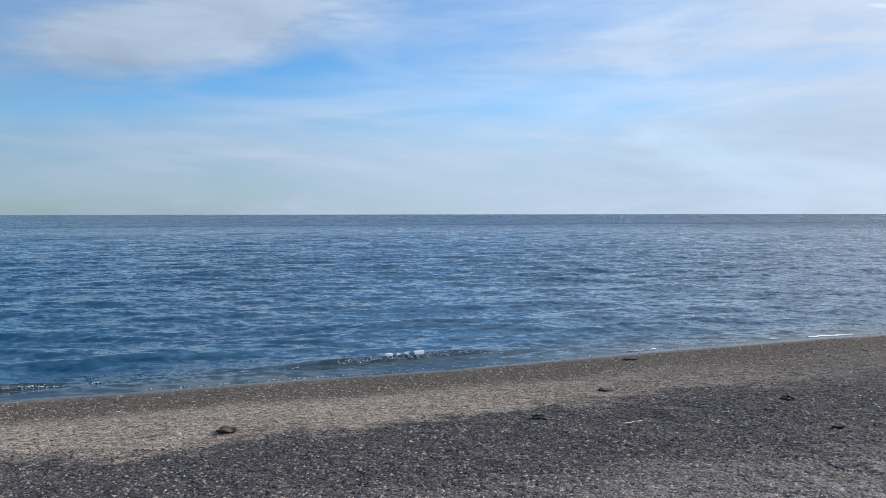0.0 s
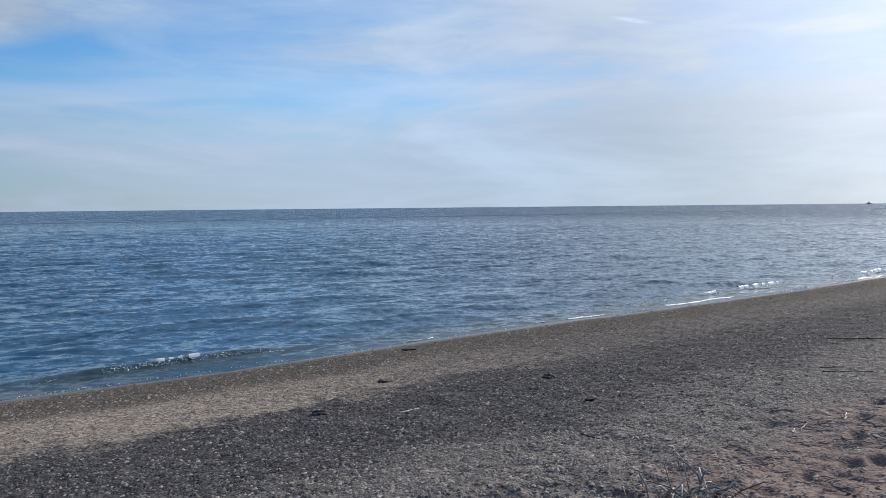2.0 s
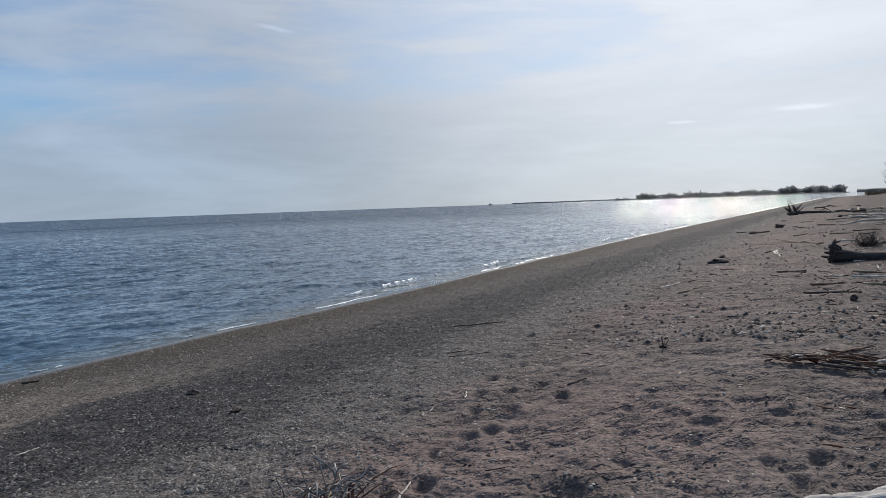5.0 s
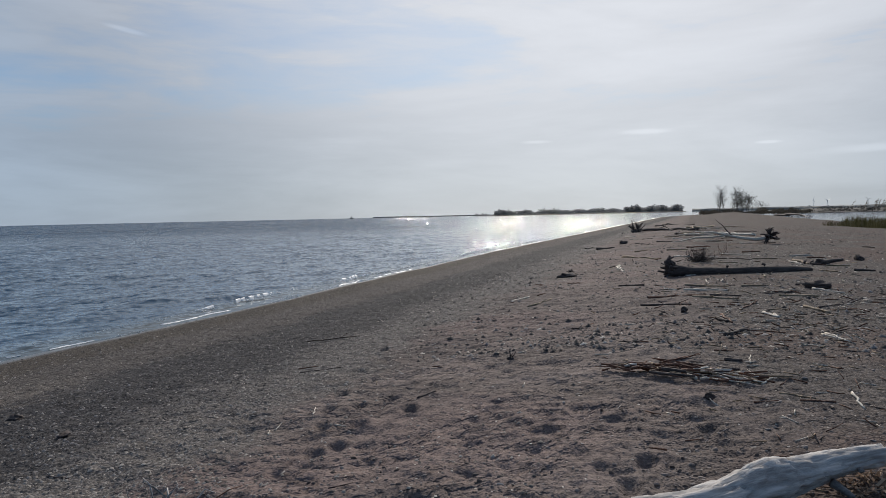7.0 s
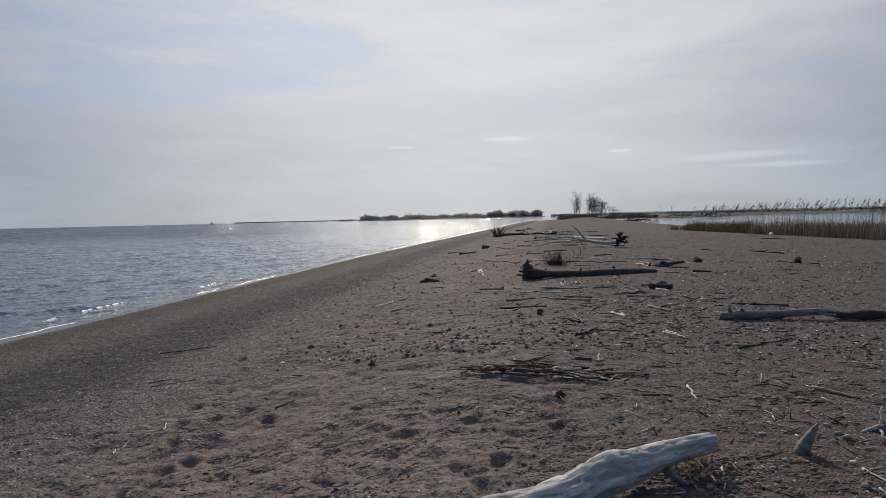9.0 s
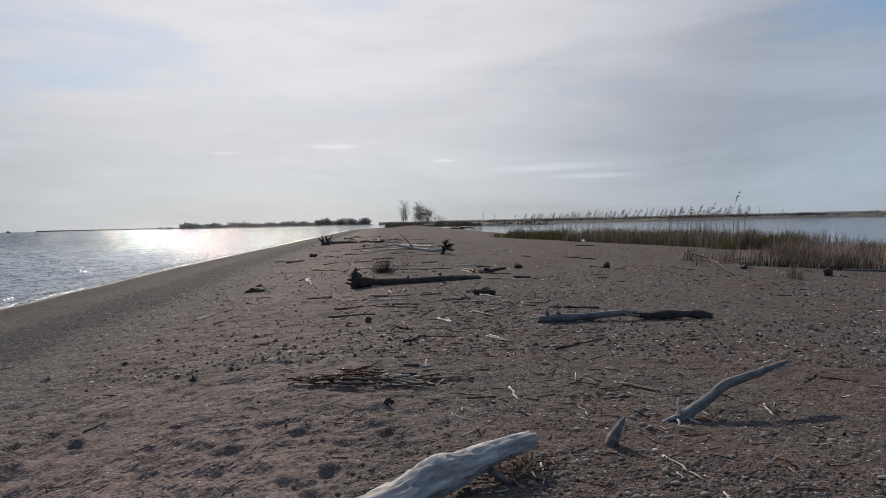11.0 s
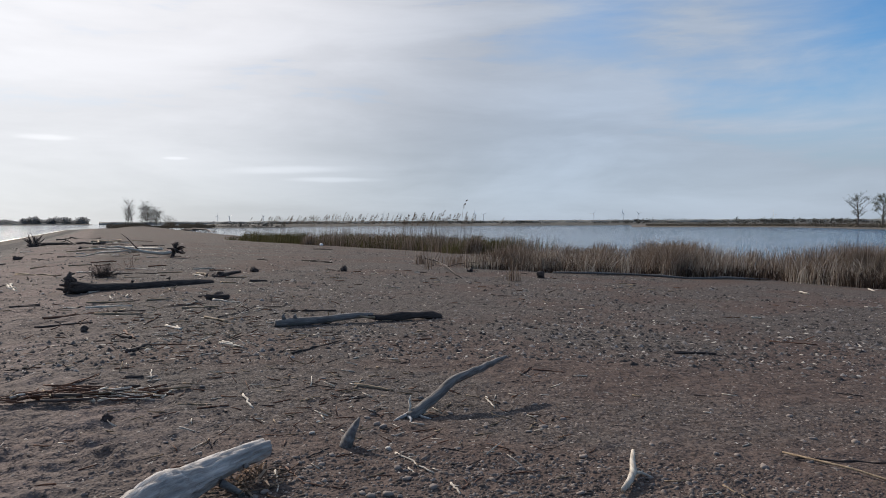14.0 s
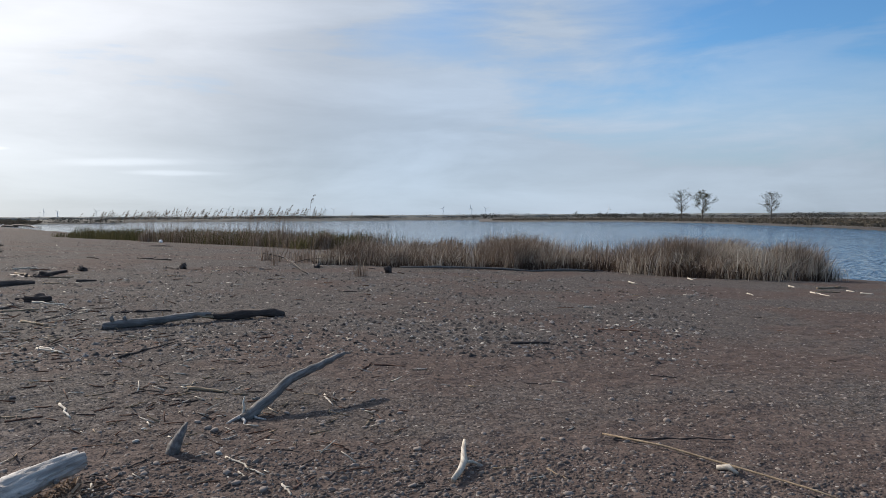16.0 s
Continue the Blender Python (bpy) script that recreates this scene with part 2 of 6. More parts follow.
def sand_material():
    """Bands along the spit: gravel towards the lagoon, loose pinkish sand on the crest, dark shingle, a pale strip and the damp edge."""
    m, t, b = material("sand", 0.92)
    p = object_coord(t)
    v = dotted(t, p, (-SU, CU, 0))
    u = dotted(t, p, (CU, SU, 0))
    wob = noise_tex(t, p, 0.55, 4.0, 0.6)
    v = calc(t, "SUBTRACT", v, calc(t, "MULTIPLY", ramp01(t, u, 0.0, 60.0), 1.3))
    vw = calc(t, "ADD", v, calc(t, "MULTIPLY", calc(t, "SUBTRACT", wob, 0.5), 2.4))
    vw = calc(t, "ADD", vw, calc(t, "MULTIPLY", calc(t, "SUBTRACT", noise_tex(t, p, 3.2, 4.0, 0.7), 0.5), 1.7))
    patch = noise_tex(t, p, 0.9, 5.0, 0.6)
    broad = noise_tex(t, p, 0.22, 3.0, 0.5)
    cells = []
    for scale in (34.0, 75.0):
        cell = t.nodes.new("ShaderNodeTexVoronoi")
        t.links.new(p, cell.inputs["Vector"])
        cell.inputs["Scale"].default_value = scale
        pick = t.nodes.new("ShaderNodeSeparateColor")
        t.links.new(cell.outputs["Color"], pick.inputs[0])
        cells.append((cell.outputs["Distance"], pick.outputs[0], pick.outputs[1]))
    tone = calc(t, "ADD", calc(t, "MULTIPLY", cells[0][1], 0.5), calc(t, "MULTIPLY", cells[1][1], 0.5))
    # the crest: loose sand, pink where it is driest
    sand = mixc(t, ramp01(t, patch, 0.35, 0.65), SAND_DULL, SAND_DRY)
    sand = mixc(t, calc(t, "MULTIPLY", ramp01(t, broad, 0.42, 0.60), 0.6), sand, SAND_PINK)
    # gravel of the lagoon side
    stones = mixc(t, ramp01(t, tone, 0.25, 0.75), GRAVEL_LOW, GRAVEL_HIGH)
    stones = mixc(t, calc(t, "MULTIPLY", ramp01(t, noise_tex(t, p, 0.33, 3.0, 0.5), 0.45, 0.60), 0.75), stones, GRAVEL_RED)
    stones = mixc(t, calc(t, "MULTIPLY", ramp01(t, patch, 0.50, 0.68), 0.45), stones, SAND_DULL)
    col = mixc(t, ramp01(t, vw, 0.7, -1.3), sand, stones)
    # towards the lake
    grey = mixc(t, ramp01(t, tone, 0.2, 0.8), (0.088, 0.080, 0.075), (0.200, 0.182, 0.170))
    col = mixc(t, ramp01(t, vw, 2.9, 4.0), col, grey)
    shingle = mixc(t, ramp01(t, tone, 0.25, 0.72), (0.027, 0.026, 0.028), (0.084, 0.081, 0.083))
    col = mixc(t, calc(t, "MULTIPLY", ramp01(t, vw, 4.3, 5.5), calc(t, "ADD", 0.72, calc(t, "MULTIPLY", patch, 0.4)), clamp=True), col, shingle)
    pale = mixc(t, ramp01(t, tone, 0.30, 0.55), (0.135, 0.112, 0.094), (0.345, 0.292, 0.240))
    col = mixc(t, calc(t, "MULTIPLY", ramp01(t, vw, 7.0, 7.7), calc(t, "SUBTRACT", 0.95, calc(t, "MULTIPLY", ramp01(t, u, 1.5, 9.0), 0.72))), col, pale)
    damp = ramp01(t, calc(t, "ADD", v, calc(t, "MULTIPLY", wob, 0.9)), 9.3, 10.1)
    wet = mixc(t, ramp01(t, tone, 0.2, 0.8), (0.042, 0.036, 0.031), (0.135, 0.116, 0.097))
    col = mixc(t, damp, col, wet)
    # crumbs and specks
    crumbs = noise_tex(t, p, 24.0, 3.0, 0.6)
    col = mixc(t, calc(t, "MULTIPLY", ramp01(t, crumbs, 0.50, 0.36), 0.35), col, (0.055, 0.047, 0.042))
    blotch = noise_tex(t, p, 6.0, 6.0, 0.75)
    col = mixc(t, calc(t, "MULTIPLY", ramp01(t, blotch, 0.52, 0.36), 0.45), col, mixc(t, 1.0, col, (0.45, 0.43, 0.42), "MULTIPLY"))
    speck = noise_tex(t, p, 210.0, 2.0, 0.7)
    col = mixc(t, calc(t, "MULTIPLY", ramp01(t, speck, 0.62, 0.74), 0.20), col, (0.42, 0.39, 0.35))
    col = mixc(t, calc(t, "MULTIPLY", ramp01(t, speck, 0.40, 0.30), 0.4), col, (0.05, 0.045, 0.042))
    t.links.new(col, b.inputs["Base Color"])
    soaked = ramp01(t, v, 10.75, 11.25)
    t.links.new(calc(t, "SUBTRACT", 0.92, calc(t, "MULTIPLY", soaked, 0.62)), b.inputs["Roughness"])
    # small stones stand out as domes, sand as crumbs
    stony = calc(t, "MAXIMUM", ramp01(t, vw, 0.7, -1.3), ramp01(t, vw, 2.9, 4.2))
    dome = None
    for (dist, pick, other), reach, tall in zip(cells, (0.42, 0.42), (0.011, 0.005)):
        r = calc(t, "MULTIPLY", calc(t, "SUBTRACT", 1.0, calc(t, "MULTIPLY", dist, 1.0 / reach), clamp=True), tall)
        r = calc(t, "MULTIPLY", r, ramp01(t, other, 0.25, 0.6))
        dome = r if dome is None else calc(t, "ADD", dome, r)
    height = calc(t, "MULTIPLY", dome, calc(t, "ADD", 0.25, calc(t, "MULTIPLY", stony, 0.75)))
    height = calc(t, "ADD", height, calc(t, "MULTIPLY", noise_tex(t, p, 11.0, 4.0, 0.62), 0.030))
    # small wind scoops in the loose sand, in patches
    scour = noise_tex(t, scaled(t, p, (0.6, 1.0, 1.0), radians(62)), 9.0, 3.0, 0.55)
    scour = calc(t, "MULTIPLY", ramp01(t, scour, 0.47, 0.60), ramp01(t, noise_tex(t, p, 1.3, 2.0, 0.5), 0.38, 0.54))
    height = calc(t, "SUBTRACT", height, calc(t, "MULTIPLY", calc(t, "MULTIPLY", scour, 0.021), calc(t, "SUBTRACT", 1.0, calc(t, "MULTIPLY", stony, 0.7))))
    height = calc(t, "MULTIPLY", height, calc(t, "SUBTRACT", 1.0, calc(t, "MULTIPLY", soaked, 0.9)))
    bump = set_bump(t, b, height, 1.0, 1.0)
    rough = t.nodes.new("ShaderNodeVectorMath")
    rough.operation = "SCALE"
    t.links.new(vadd(t, slopes(t, p, 9.0, 3.0, 0.95), slopes(t, p, 38.0, 1.0, 1.1)), rough.inputs[0])
    t.links.new(calc(t, "SUBTRACT", 1.0, calc(t, "MULTIPLY", damp, 0.75)), rough.inputs["Scale"])
    nrm = t.nodes.new("ShaderNodeVectorMath")
    nrm.operation = "NORMALIZE"
    t.links.new(vadd(t, bump.outputs[0], rough.outputs[0]), nrm.inputs[0])
    t.links.new(nrm.outputs[0], b.inputs["Normal"])
    t.links.new(calc(t, "ADD", 0.05, calc(t, "MULTIPLY", soaked, 0.35)), b.inputs["Specular IOR Level"])
    return m


def water_material(name, deep, swell, chop, ripple, slick):
    m, t, b = material(name, 0.06)
    p = object_coord(t)
    q = scaled(t, p, (1.0, 2.0, 1.0), radians(-20))
    q2 = scaled(t, p, (1.0, 1.5, 1.0), radians(-34))
    s = vadd(t, vadd(t, slopes(t, q, 0.35, 2.0, swell), slopes(t, q, 1.5, 2.0, chop)), slopes(t, q2, 5.0, 2.0, ripple))
    v = dotted(t, p, (-SU, CU, 0))
    in_shore = calc(t, "SUBTRACT", v, calc(t, "MULTIPLY", ramp01(t, dotted(t, p, (CU, SU, 0)), 0.0, 60.0), 1.3))
    gust = ramp01(t, noise_tex(t, scaled(t, p, (0.6, 3.0, 1.0), radians(-20)), 0.012, 3.0, 0.5), 0.3, 0.6)
    strength = calc(t, "ADD", 0.75, calc(t, "MULTIPLY", gust, 0.3))
    if slick:
        line = calc(t, "ADD", v, calc(t, "MULTIPLY", noise_tex(t, p, 0.02, 2.0), 30.0))
        calm = calc(t, "MULTIPLY", ramp01(t, line, 168.0, 173.0), ramp01(t, line, 184.0, 179.0))
        strength = calc(t, "MULTIPLY", strength, calc(t, "SUBTRACT", 1.0, calc(t, "MULTIPLY", calm, 0.85)))
        near = ramp01(t, in_shore, 11.55, 12.0)
        strength = calc(t, "MULTIPLY", strength, calc(t, "ADD", 0.25, calc(t, "MULTIPLY", near, 0.75)))
        shallow = ramp01(t, in_shore, 13.2, 11.6)
        t.links.new(mixc(t, shallow, deep, (0.022, 0.036, 0.036)), b.inputs["Base Color"])
    else:
        b.inputs["Base Color"].default_value = (*deep, 1)
    length = t.nodes.new("ShaderNodeVectorMath")
    length.operation = "LENGTH"
    t.links.new(p, length.inputs[0])
    strength = calc(t, "MULTIPLY", strength, calc(t, "ADD", 0.80, calc(t, "ADD", calc(t, "MULTIPLY", ramp01(t, length.outputs["Value"], 14.0, 110.0), 0.25), calc(t, "MULTIPLY", ramp01(t, length.outputs["Value"], 60.0, 280.0), 0.5))))
    k = t.nodes.new("ShaderNodeVectorMath")
    k.operation = "SCALE"
    t.links.new(s, k.inputs[0])
    t.links.new(strength, k.inputs["Scale"])
    nrm = t.nodes.new("ShaderNodeVectorMath")
    nrm.operation = "NORMALIZE"
    # the waves run in and lean towards the beach
    far = ramp01(t, calc(t, "ABSOLUTE", v), 12.0, 45.0)
    lean = t.nodes.new("ShaderNodeVectorMath")
    lean.operation = "SCALE"
    lean.inputs[0].default_value = (-0.11, -0.19, 0) if slick else (-SU * 0.15, CU * 0.15, 0)
    open_lake = ramp01(t, calc(t, "DIVIDE", calc(t, "ABSOLUTE", v), length.outputs["Value"]), 0.14, 0.46)
    t.links.new(calc(t, "MULTIPLY", calc(t, "ADD", 0.20, calc(t, "ADD", calc(t, "MULTIPLY", far, 0.30), calc(t, "MULTIPLY", ramp01(t, length.outputs["Value"], 60.0, 220.0), 0.80))), open_lake), lean.inputs["Scale"])
    t.links.new(vadd(t, vadd(t, t.nodes.new("ShaderNodeNewGeometry").outputs["Normal"], k.outputs[0]), lean.outputs[0]), nrm.inputs[0])
    t.links.new(nrm.outputs[0], b.inputs["Normal"])
    b.inputs["IOR"].default_value = 1.333
    return m


def wood_material(name, light, dark, rough=0.85, scale=9.0):
    m, t, b = material(name, rough)
    p = object_coord(t)
    fibre = noise_tex(t, scaled(t, p, (0.12, 1.0, 1.0)), scale * 4, 5.0, 0.65, 0.3)
    blotch = noise_tex(t, p, scale * 0.5, 4.0, 0.6)
    rnd = t.nodes.new("ShaderNodeObjectInfo").outputs["Random"]
    col = mixc(t, ramp01(t, fibre, 0.35, 0.68), dark, light)
    col = mixc(t, calc(t, "MULTIPLY", ramp01(t, blotch, 0.5, 0.7), 0.4), col, dark)
    col = mixc(t, calc(t, "MULTIPLY", rnd, 0.35), col, dark)
    t.links.new(col, b.inputs["Base Color"])
    set_bump(t, b, calc(t, "ADD", fibre, calc(t, "MULTIPLY", blotch, 0.6)), 0.8, 0.012)
    b.inputs["Specular IOR Level"].default_value = 0.25
    return m


def island_material(name, a, c, mid, rough=0.85, through_light=0.0):
    """A colour for each loose piece of a mesh."""
    m, t, b = material(name, rough)
    r = t.nodes.new("ShaderNodeNewGeometry").outputs["Random Per Island"]
    col = mixc(t, ramp01(t, r, 0.0, 0.6, False), a, mid)
    col = mixc(t, ramp01(t, r, 0.6, 1.0, False), col, c)
    grain = noise_tex(t, object_coord(t), 40.0, 3.0, 0.6)
    col = mixc(t, calc(t, "MULTIPLY", grain, 0.5), col, a)
    t.links.new(col, b.inputs["Base Color"])
    b.inputs["Specular IOR Level"].default_value = 0.06
    if through_light:
        out = t.nodes["Material Output"]
        tr = t.nodes.new("ShaderNodeBsdfTranslucent")
        t.links.new(col, tr.inputs[0])
        mix = t.nodes.new("ShaderNodeMixShader")
        mix.inputs[0].default_value = through_light
        t.links.new(b.outputs[0], mix.inputs[1])
        t.links.new(tr.outputs[0], mix.inputs[2])
        t.links.new(mix.outputs[0], out.inputs[0])
    return m


def mottled(name, a, c, scale, rough=0.85):
    m, t, b = material(name, rough)
    p = object_coord(t)
    f = noise_tex(t, p, scale, 6.0, 0.6)
    t.links.new(mixc(t, ramp01(t, f, 0.35, 0.65), a, c), b.inputs["Base Color"])
    set_bump(t, b, f, 0.7, 0.3 / scale)
    return m


SAND = sand_material()
SEA = water_material("lake_water", (0.009, 0.060, 0.118), 0.15, 0.85, 1.0, True)
LAGOON = water_material("lagoon_water", (0.010, 0.045, 0.085), 0.2, 0.6, 1.5, False)
BLEACHED = wood_material("bleached_wood", (0.60, 0.57, 0.54), (0.30, 0.28, 0.265), 0.8, 7.0)
GREY = wood_material("grey_wood", (0.285, 0.265, 0.250), (0.120, 0.110, 0.103), 0.85, 8.0)
WHITE = wood_material("white_wood", (0.72, 0.66, 0.57), (0.44, 0.38, 0.31), 0.75)
BROWN = wood_material("brown_wood", (0.245, 0.128, 0.086), (0.085, 0.046, 0.033))
DARK = wood_material("dark_wood", (0.120, 0.093, 0.082), (0.048, 0.037, 0.033))
TAN = wood_material("tan_wood", (0.40, 0.31, 0.21), (0.20, 0.145, 0.095))
STONE = island_material("beach_stone", (0.074, 0.059, 0.052), (0.37, 0.318, 0.283), (0.146, 0.120, 0.107))
GRAVEL = island_material("dark_gravel", (0.036, 0.034, 0.035), (0.34, 0.318, 0.305), (0.072, 0.068, 0.067))
PALE_PEBBLE = island_material("pale_pebble", (0.085, 0.078, 0.072), (0.50, 0.455, 0.40), (0.24, 0.212, 0.186))
CRUMB = island_material("sand_crumb", (0.11, 0.093, 0.083), (0.36, 0.315, 0.285), (0.22, 0.186, 0.166))
SHELL = island_material("pale_bits", (0.38, 0.34, 0.29), (0.62, 0.58, 0.52), (0.50, 0.45, 0.39))
REED = island_material("dry_reed", (0.095, 0.067, 0.050), (0.56, 0.47, 0.38), (0.240, 0.180, 0.137), 0.85, 0.22)
# dark brown that stands in for the shade low among the reeds
FOOT_SHADE = island_material("reed_foot_shade", (0.045, 0.032, 0.025), (0.15, 0.108, 0.080), (0.085, 0.060, 0.045), 0.95, 0.05)
REED_PALE = island_material("pale_reed", (0.24, 0.20, 0.16), (0.70, 0.64, 0.56), (0.46, 0.40, 0.33), 0.8, 0.25)
DUNE_GRASS = island_material("dune_grass", (0.080, 0.070, 0.055), (0.19, 0.162, 0.125), (0.125, 0.107, 0.083), 0.9, 0.25)
REED_GREEN = island_material("green_reed", (0.055, 0.055, 0.024), (0.22, 0.175, 0.095), (0.105, 0.098, 0.042), 0.8, 0.25)
PLUME = island_material("reed_plume", (0.10, 0.070, 0.048), (0.24, 0.18, 0.125), (0.16, 0.115, 0.078), 0.9, 0.25)
STRAW = island_material("straw", (0.11, 0.068, 0.046), (0.46, 0.35, 0.25), (0.22, 0.145, 0.10), 0.85, 0.1)
LEAF = island_material("spring_leaf", (0.050, 0.058, 0.032), (0.12, 0.118, 0.068), (0.080, 0.084, 0.048), 0.8, 0.3)
# grey scrub tone lightened to carry the haze of its distance
HAZED_SCRUB = island_material("hazed_grey_scrub", (0.060, 0.058, 0.050), (0.135, 0.126, 0.108), (0.092, 0.088, 0.074), 0.9, 0.12)
# distance haze put into the colour: paler and bluer than foliage, extra translucent
HAZED_WOODS = island_material("hazed_woods", (0.17, 0.18, 0.19), (0.28, 0.29, 0.30), (0.22, 0.23, 0.24), 0.9, 0.6)
BARK = mottled("bark", (0.060, 0.050, 0.042), (0.13, 0.11, 0.095), 6.0)
MARSH = mottled("marsh_grass", (0.066, 0.056, 0.047), (0.115, 0.097, 0.080), 0.8, 0.95)
FOAM, _t, _b = material("foam", 0.55)
_b.inputs["Base Color"].default_value = (0.66, 0.69, 0.72, 1)
FAR_MARSH = mottled("far_marsh", (0.036, 0.036, 0.032), (0.070, 0.065, 0.054), 0.05, 0.95)
# pale like the woods, with the same haze in its colour
HAZED_RIDGE = mottled("hazed_ridge", (0.13, 0.14, 0.13), (0.22, 0.225, 0.20), 0.02, 0.95)
PAINT_WHITE = mottled("white_paint", (0.62, 0.62, 0.62), (0.78, 0.78, 0.78), 0.2, 0.5)
HULL = mottled("dark_hull", (0.040, 0.045, 0.055), (0.075, 0.080, 0.090), 0.3, 0.5)


# ---- building helpers ----
def link_mesh(name, verts, faces, mat, smooth_shade=False, parent=None):
    """verts: n x 3 array; faces: m x 3 or m x 4 array."""
    verts, faces = np.asarray(verts, np.float32), np.asarray(faces, np.int32)
    me = bpy.data.meshes.new(name)
    k = faces.shape[1]
    me.vertices.add(len(verts))
    me.vertices.foreach_set("co", verts.ravel())
    me.loops.add(faces.size)
    me.loops.foreach_set("vertex_index", faces.ravel())
    me.polygons.add(len(faces))
    me.polygons.foreach_set("loop_start", np.arange(0, faces.size, k, dtype=np.int32))
    me.update(calc_edges=True)
    me.polygons.foreach_set("use_smooth", np.full(len(faces), smooth_shade))
    me.materials.append(mat)
    ob = new(name, me)
    if parent:
        ob.parent = parent
    return ob


def part(name, bm, mat, parent=None, label="", smooth_shade=True):
    me = bpy.data.meshes.new(name)
    bm.normal_update()
    bm.to_mesh(me)
    bm.free()
    for f in me.polygons:
        f.use_smooth = smooth_shade
    me.materials.append(mat)
    ob = new(name, me)
    if parent:
        ob.parent = parent
    if label:
        ob["label"] = label
    return ob


def base(name, x, y, z, label, category, group="", turn=0.0):
    ob = new(name)
    ob.matrix_world = pose(x, y, z, 0, 0, turn)
    return tagged(ob, label, category, group)


def tube(bm, pts, radii, sides=8, rough=0.12, seed=0, flat=1.0):
    """A crooked tapering limb through the points, closed at both ends."""
    rnd = random.Random(seed)
    pts = [Vector(p) for p in pts]
    rings = []
    side = None
    for i, p in enumerate(pts):
        d = (pts[min(i + 1, len(pts) - 1)] - pts[max(i - 1, 0)]).normalized()
        if side is None:
            side = d.cross(Vector((0, 0, 1)))
            if side.length < 0.1:
                side = d.cross(Vector((1, 0, 0)))
        side = (side - d * side.dot(d)).normalized()
        up = side.cross(d)
        ring = []
        for k in range(sides):
            a = 2 * math.pi * k / sides
            r = radii[i] * (1 + rough * rnd.uniform(-1, 1))
            ring.append(bm.verts.new(p + side * (r * math.cos(a)) + up * (r * flat * math.sin(a))))
        rings.append(ring)
    for a, b in zip(rings, rings[1:]):
        for k in range(sides):
            bm.faces.new((a[k], a[(k + 1) % sides], b[(k + 1) % sides], b[k]))
    for ring, flip in ((rings[0], True), (rings[-1], False)):
        d = (pts[0] - pts[1]).normalized() if flip else (pts[-1] - pts[-2]).normalized()
        r = radii[0] if flip else radii[-1]
        mid = bm.verts.new(sum((v.co for v in ring), Vector()) / sides + d * r * 0.25)
        for k in range(sides):
            f = (ring[(k + 1) % sides], ring[k], mid) if flip else (ring[k], ring[(k + 1) % sides], mid)
            bm.faces.new(f)


def bent(a, b, n, wander, rnd):
    """n + 1 points from a to b that stray a little."""
    a, b = Vector(a), Vector(b)
    w = (b - a).length * wander
    out = []
    for i in range(n + 1):
        t = i / n
        k = math.sin(math.pi * t) * w
        out.append(a.lerp(b, t) + Vector((rnd.uniform(-k, k), rnd.uniform(-k, k), rnd.uniform(-k, k) * 0.35)))
    return out


def lump_mesh(bm, size, seed, rough=0.18, levels=2, at=(0, 0, 0)):
    made = bmesh.ops.create_icosphere(bm, subdivisions=levels, radius=1.0)["verts"]
    off = Vector((seed * 3.7, seed * 1.3, seed * 2.1))
    for vert in made:
        k = 1 + rough * 2 * noise.noise(vert.co * 1.3 + off) + rough * 0.7 * noise.noise(vert.co * 3.1 + off)
        vert.co = Vector((vert.co.x * size[0] * k, vert.co.y * size[1] * k, vert.co.z * size[2] * k)) + Vector(at)


# ---- ground: one sheet from the beach to the horizon, finest where the sand lies open ----
def polar_sheet(azimuths, ranges):
    a = np.radians(np.asarray(azimuths))
    r = np.asarray(ranges)
    x, y = np.outer(r, np.sin(a)), np.outer(r, np.cos(a))
    return x, y


def sheet_faces(rows, cols, closed):
    i, j = np.meshgrid(np.arange(rows - 1), np.arange(cols if closed else cols - 1), indexing="ij")
    j2 = (j + 1) % cols
    return np.stack([i * cols + j, (i + 1) * cols + j, (i + 1) * cols + j2, i * cols + j2], -1).reshape(-1, 4)


def build_ground():
    az = np.concatenate([np.arange(-36, 142, 0.26), np.arange(144, 322, 4.0)])
    rr = np.concatenate([np.array([0.02, 0.6, 1.2, 1.8, 2.4, 2.9]), 3.2 * 1.0060 ** np.arange(0, 278), 16.9 * 1.0105 ** np.arange(0, 100), 48.6 * 1.035 ** np.arange(0, 60), 380 * 1.25 ** np.arange(0, 12), [5000.0]])
    x, y = polar_sheet(az, rr)
    u, v = x * CU + y * SU, -x * SU + y * CU
    step = np.outer(np.gradient(rr), np.ones(len(az)))
    z = land(u, v) + relief(x, y, u, v, step)
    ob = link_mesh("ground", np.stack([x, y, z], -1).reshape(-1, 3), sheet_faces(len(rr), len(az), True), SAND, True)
    return tagged(ob, "grey-brown sand spit with gravel, pits and footprints", "beach", kind="structure")


build_ground()


